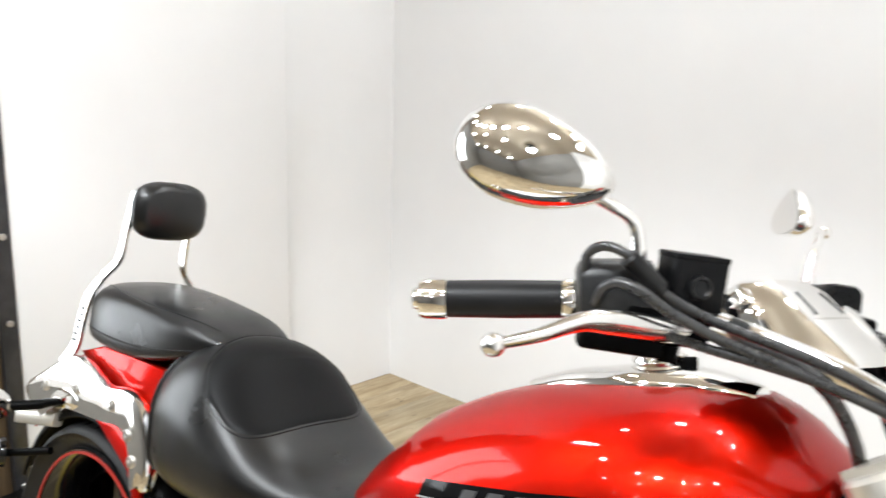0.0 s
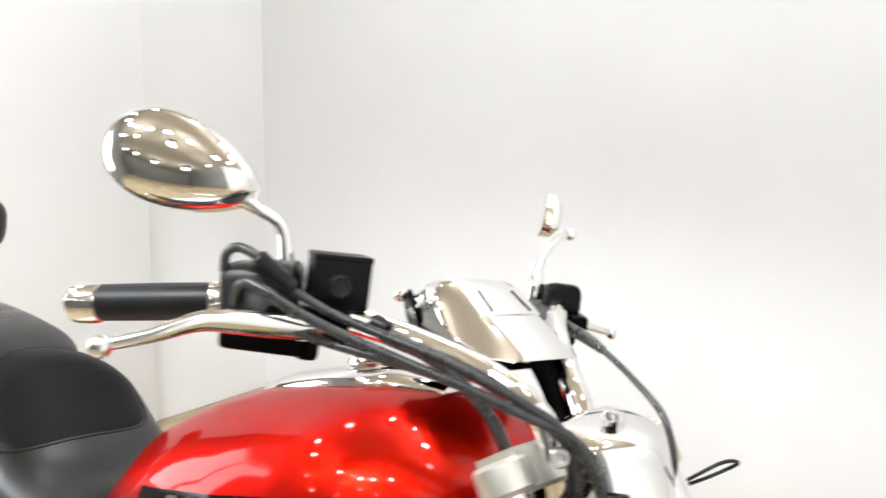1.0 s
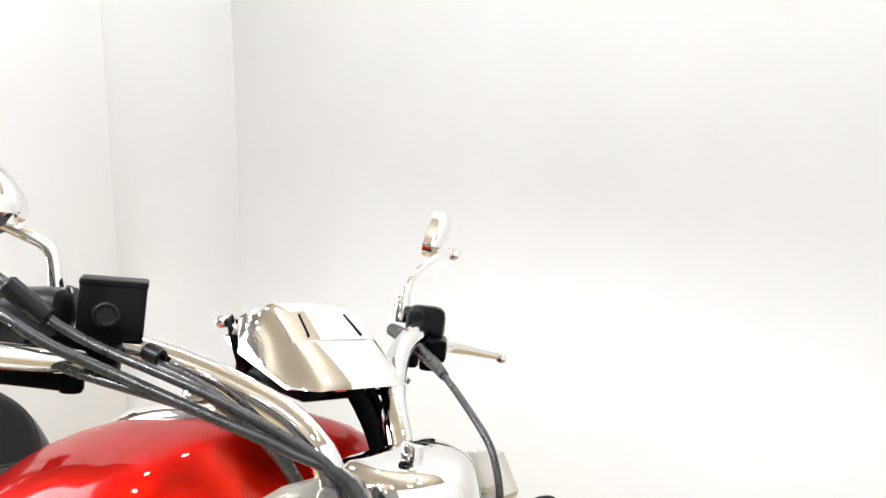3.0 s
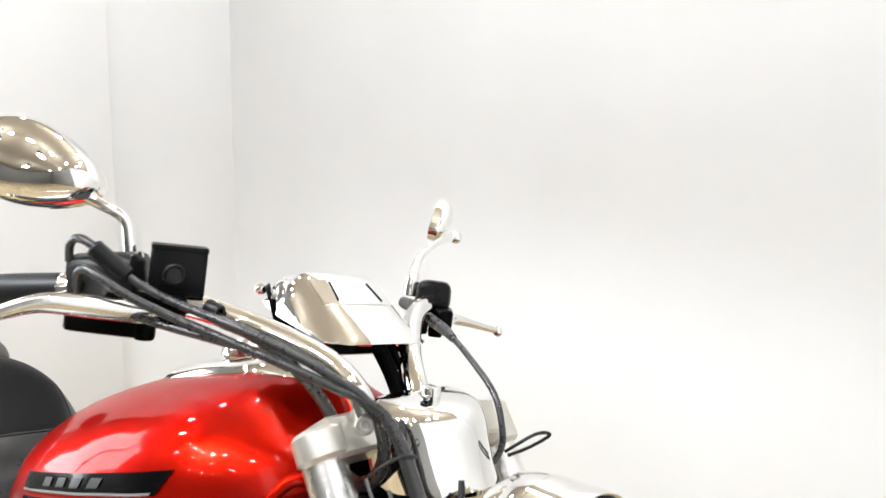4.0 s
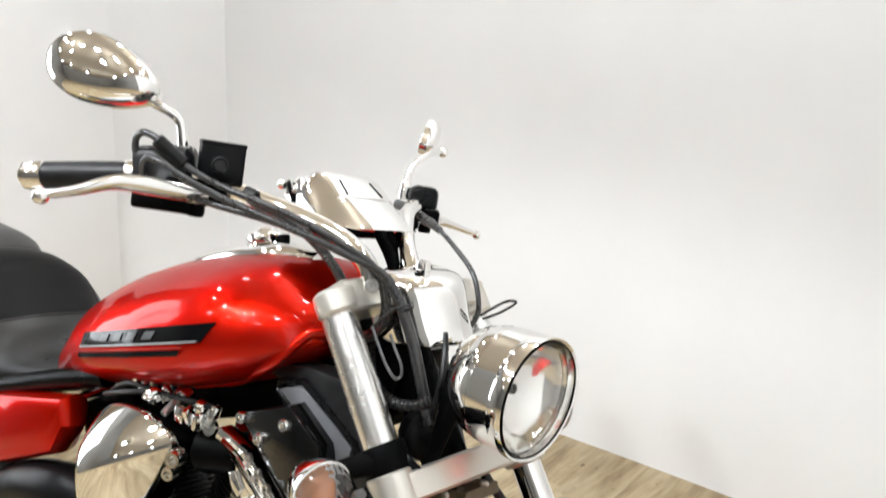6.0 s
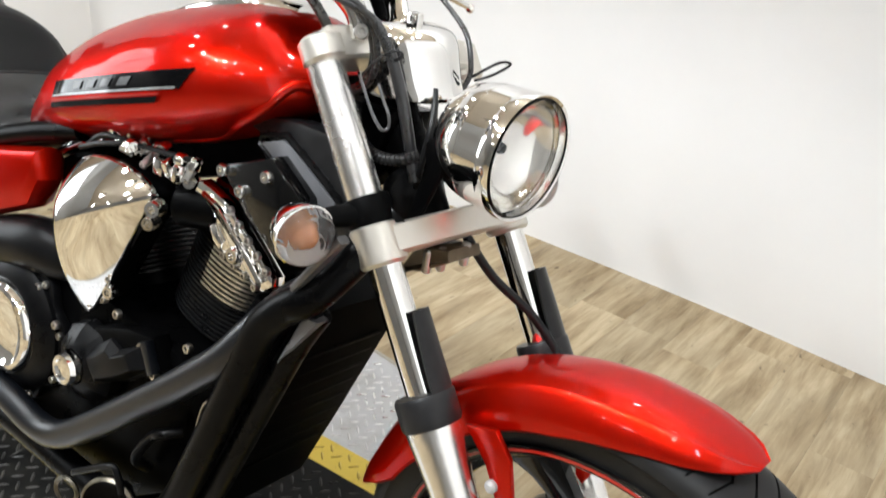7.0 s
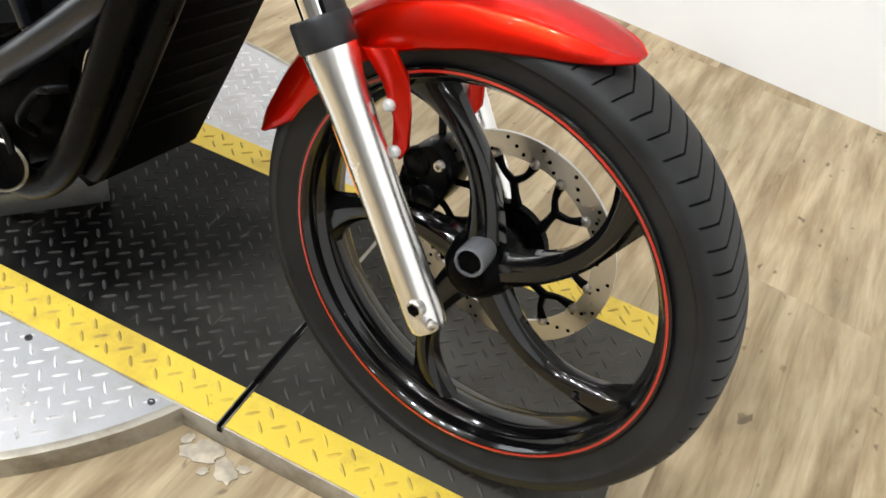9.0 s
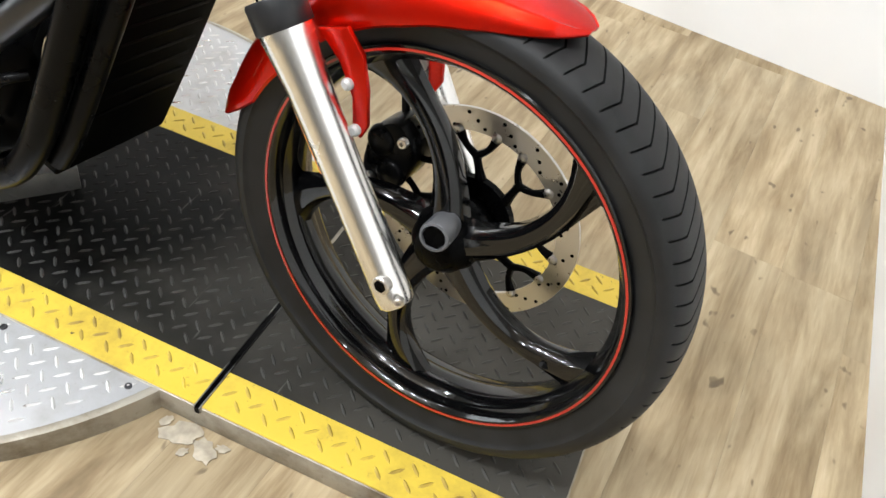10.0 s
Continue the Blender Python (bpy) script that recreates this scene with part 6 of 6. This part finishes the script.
# exhaust, frame, radiator
body("exhaust_pipe", tube(((-0.410, -0.090, 0.690), (-0.425, -0.140, 0.668), (-0.448, -0.168, 0.628), (-0.485, -0.179, 0.574), (-0.533, -0.180, 0.526), (-0.600, -0.180, 0.465), (-0.667, -0.180, 0.407), (-0.735, -0.180, 0.350), (-0.800, -0.180, 0.303), (-0.860, -0.180, 0.288), (-0.95, -0.18, 0.30), (-1.10, -0.18, 0.31)), 0.0215, 20), EXHAUST, bike, "matt black exhaust pipe")
body("frame_tube", tube(((-0.33, -0.10, 0.80), (-0.370, -0.165, 0.705), (-0.403, -0.176, 0.673), (-0.433, -0.178, 0.635), (-0.453, -0.178, 0.578), (-0.478, -0.178, 0.505), (-0.505, -0.178, 0.426), (-0.541, -0.178, 0.332), (-0.587, -0.176, 0.270), (-0.643, -0.172, 0.243), (-0.75, -0.16, 0.235), (-1.0, -0.15, 0.23)), 0.0215, 18), FRAME_BLACK, bike, "black frame tube")
body("frame_bar", prism([(-0.3878, 0.7111), (-0.3824, 0.7040), (-0.3268, 0.7800), (-0.3346, 0.7861)], 0.180, 0.196, SIDE, 0.003), BAR_GREY, bike, "grey bar along the frame tube")
for s in (-1, 1):
    body("rear_frame_tube", tube(((-0.88, s * 0.125, 0.748), (-1.00, s * 0.13, 0.714), (-1.17, s * 0.13, 0.655), (-1.30, s * 0.12, 0.62)), 0.016, 14), BLACK_SATIN, bike, "black rear frame tube")
    body("side_panel", slab([(-1.22, 0.63), (-1.11, 0.665), (-0.945, 0.706), (-0.93, 0.66), (-0.955, 0.610), (-1.10, 0.545), (-1.22, 0.51)], min(s * 0.165, s * 0.13), max(s * 0.168, s * 0.11), 0.022), RED, bike, "candy red side panel")
    body("neck_cover", slab([(-0.62, 0.850), (-0.50, 0.862), (-0.43, 0.860), (-0.385, 0.770), (-0.372, 0.735), (-0.405, 0.735), (-0.455, 0.775), (-0.54, 0.825)], min(s * 0.10, s * 0.06), max(s * 0.10, s * 0.06), 0.008), SWITCH_GREY, bike, "black plastic neck cover")
rim_line = [(-0.552, 0.822), (-0.517, 0.840), (-0.498, 0.836), (-0.414, 0.789), (-0.415, 0.769), (-0.440, 0.757)]
body("neck_rim", tube([(x, -0.102, z) for x, z in rim_line], 0.005, 8, 3, True), HOUSING, bike)
body("neck_insert", slab([(-0.548, 0.822), (-0.515, 0.836), (-0.500, 0.832), (-0.418, 0.786), (-0.420, 0.772), (-0.440, 0.762)], -0.106, -0.096, 0.003), GREY_PLASTIC, bike, "grey insert in the neck cover")
body("backbone", slab([(-1.00, 0.72), (-0.70, 0.80), (-0.48, 0.90), (-0.40, 0.90), (-0.42, 0.80), (-0.60, 0.76), (-0.90, 0.66)], -0.05, 0.05, 0.008), BLACK_SATIN, bike, "black frame backbone")
body("air_duct", tube(((-1.20, -0.115, 0.400), (-1.13, -0.125, 0.470), (-1.04, -0.130, 0.522), (-0.955, -0.130, 0.546), (-0.895, -0.120, 0.548), (-0.84, -0.100, 0.560)), [0.044, 0.045, 0.045, 0.044, 0.040, 0.036], 20), HOUSING, bike, "black plastic air duct")
rad = body("radiator", slab([(-0.500, 0.640), (-0.440, 0.625), (-0.446, 0.560), (-0.506, 0.395), (-0.552, 0.275), (-0.562, 0.252), (-0.585, 0.262), (-0.60, 0.42)], -0.13, 0.105, 0.006), RAD_BLACK, bike, "black radiator with shroud")
for k in range(8):
    z = 0.35 + 0.030 * k
    x = -0.506 + (z - 0.395) * 0.364
    body("radiator_slat", box(-0.003, 0.0005, -0.115, 0.080, -0.002, 0.002, 0.0005, Matrix.Translation((x + 0.0015, 0, z))), BLACK_PLASTIC, rad)
body("shroud_rail", tube(((-0.375, -0.150, 0.672), (-0.400, -0.152, 0.620), (-0.440, -0.152, 0.515), (-0.498, -0.152, 0.360), (-0.530, -0.150, 0.300)), 0.016, 12), FRAME_BLACK, bike, "black shroud rail")
# black plastic bevel; its grazing sheen is put in as grey colour
body("rail_cap", slab([(-0.382, 0.670), (-0.360, 0.670), (-0.392, 0.622), (-0.410, 0.600)], -0.172, -0.150, 0.003), GREY_PLASTIC, bike, "bevelled cap of the shroud rail, its sheen painted grey")
PAD = along((-0.631, -0.215, 0.293), (0.45, -1, 0.10)) @ Matrix.Scale(0.88, 4)
cap = body("pedal_pad", lathe([(0.014, -0.050), (0.030, -0.022), (0.043, -0.010), (0.044, 0.0), (0.040, 0.006), (0.034, 0.003), (0.0, 0.003)], 32, PAD), BLACK_SATIN, bike, "black round pedal pad with worn bright rim")
body("rim", lathe([(0.0395, 0.0055), (0.0420, 0.0065), (0.0452, 0.0035), (0.0450, -0.002)], 32, PAD), WORN_RIM, cap)
body("brake_pedal", tube(((-0.755, -0.185, 0.262), (-0.716, -0.212, 0.296), (-0.700, -0.215, 0.308), (-0.633, -0.215, 0.352), (-0.618, -0.215, 0.347), (-0.612, -0.210, 0.318)), 0.0048, 10), HOUSING, bike, "dark steel brake pedal rod")
body("hose_elbow", tube(((-0.575, -0.150, 0.412), (-0.591, -0.17, 0.407), (-0.608, -0.17, 0.396), (-0.629, -0.17, 0.368), (-0.642, -0.168, 0.339), (-0.648, -0.140, 0.310)), 0.0075, 12), HOUSING, bike, "dark metal pipe elbow")
body("foot_ring", lathe([(0.016, 0.0), (0.021, 0.003), (0.024, 0.0), (0.021, -0.005), (0.016, 0.0)], 24, along((-0.742, -0.205, 0.247), (0.2, -1, 0))), WORN_RIM, bike, "worn steel ring under the engine")

# ---- floor planks, one by one ----
PW, PLEN, PTH = 0.152, 1.22, 0.012
plank_meshes = {}


def plank_mesh(wide, long_):
    key = (round(wide, 3), round(long_, 3))
    if key not in plank_meshes:
        w, l = key[0] / 2 - 0.00015, key[1] / 2 - 0.00015
        shape = prism([(w, l), (-w, l), (-w, -l), (w, -l)], -PTH, 0.0, None, 0.0004)
        plank_meshes[key] = mesh_of("plank", shape[0], shape[1], PLANK, None, 30)
    return plank_meshes[key]


rng = random.Random(11)
U_END, V_END = WALL_END + 0.45, -6.5
for i in range(27):
    shift = rng.uniform(0, PLEN)
    u0, u1 = max(i * PW, 0.001), min((i + 1) * PW, U_END)
    if u1 - u0 < 0.02:
        continue
    top = 0.055
    end = -shift
    while top > V_END + 0.02:
        low = max(min(end, top - 0.05), V_END)
        ob = new("plank", plank_mesh(u1 - u0, top - low))
        ob.parent = floor
        ob.matrix_world = ROOM @ Matrix.Translation(((u0 + u1) / 2, (top + low) / 2, 0)) @ Matrix.Rotation(math.pi if rng.random() < 0.5 else 0, 4, "Z")
        top = low
        end = low - PLEN
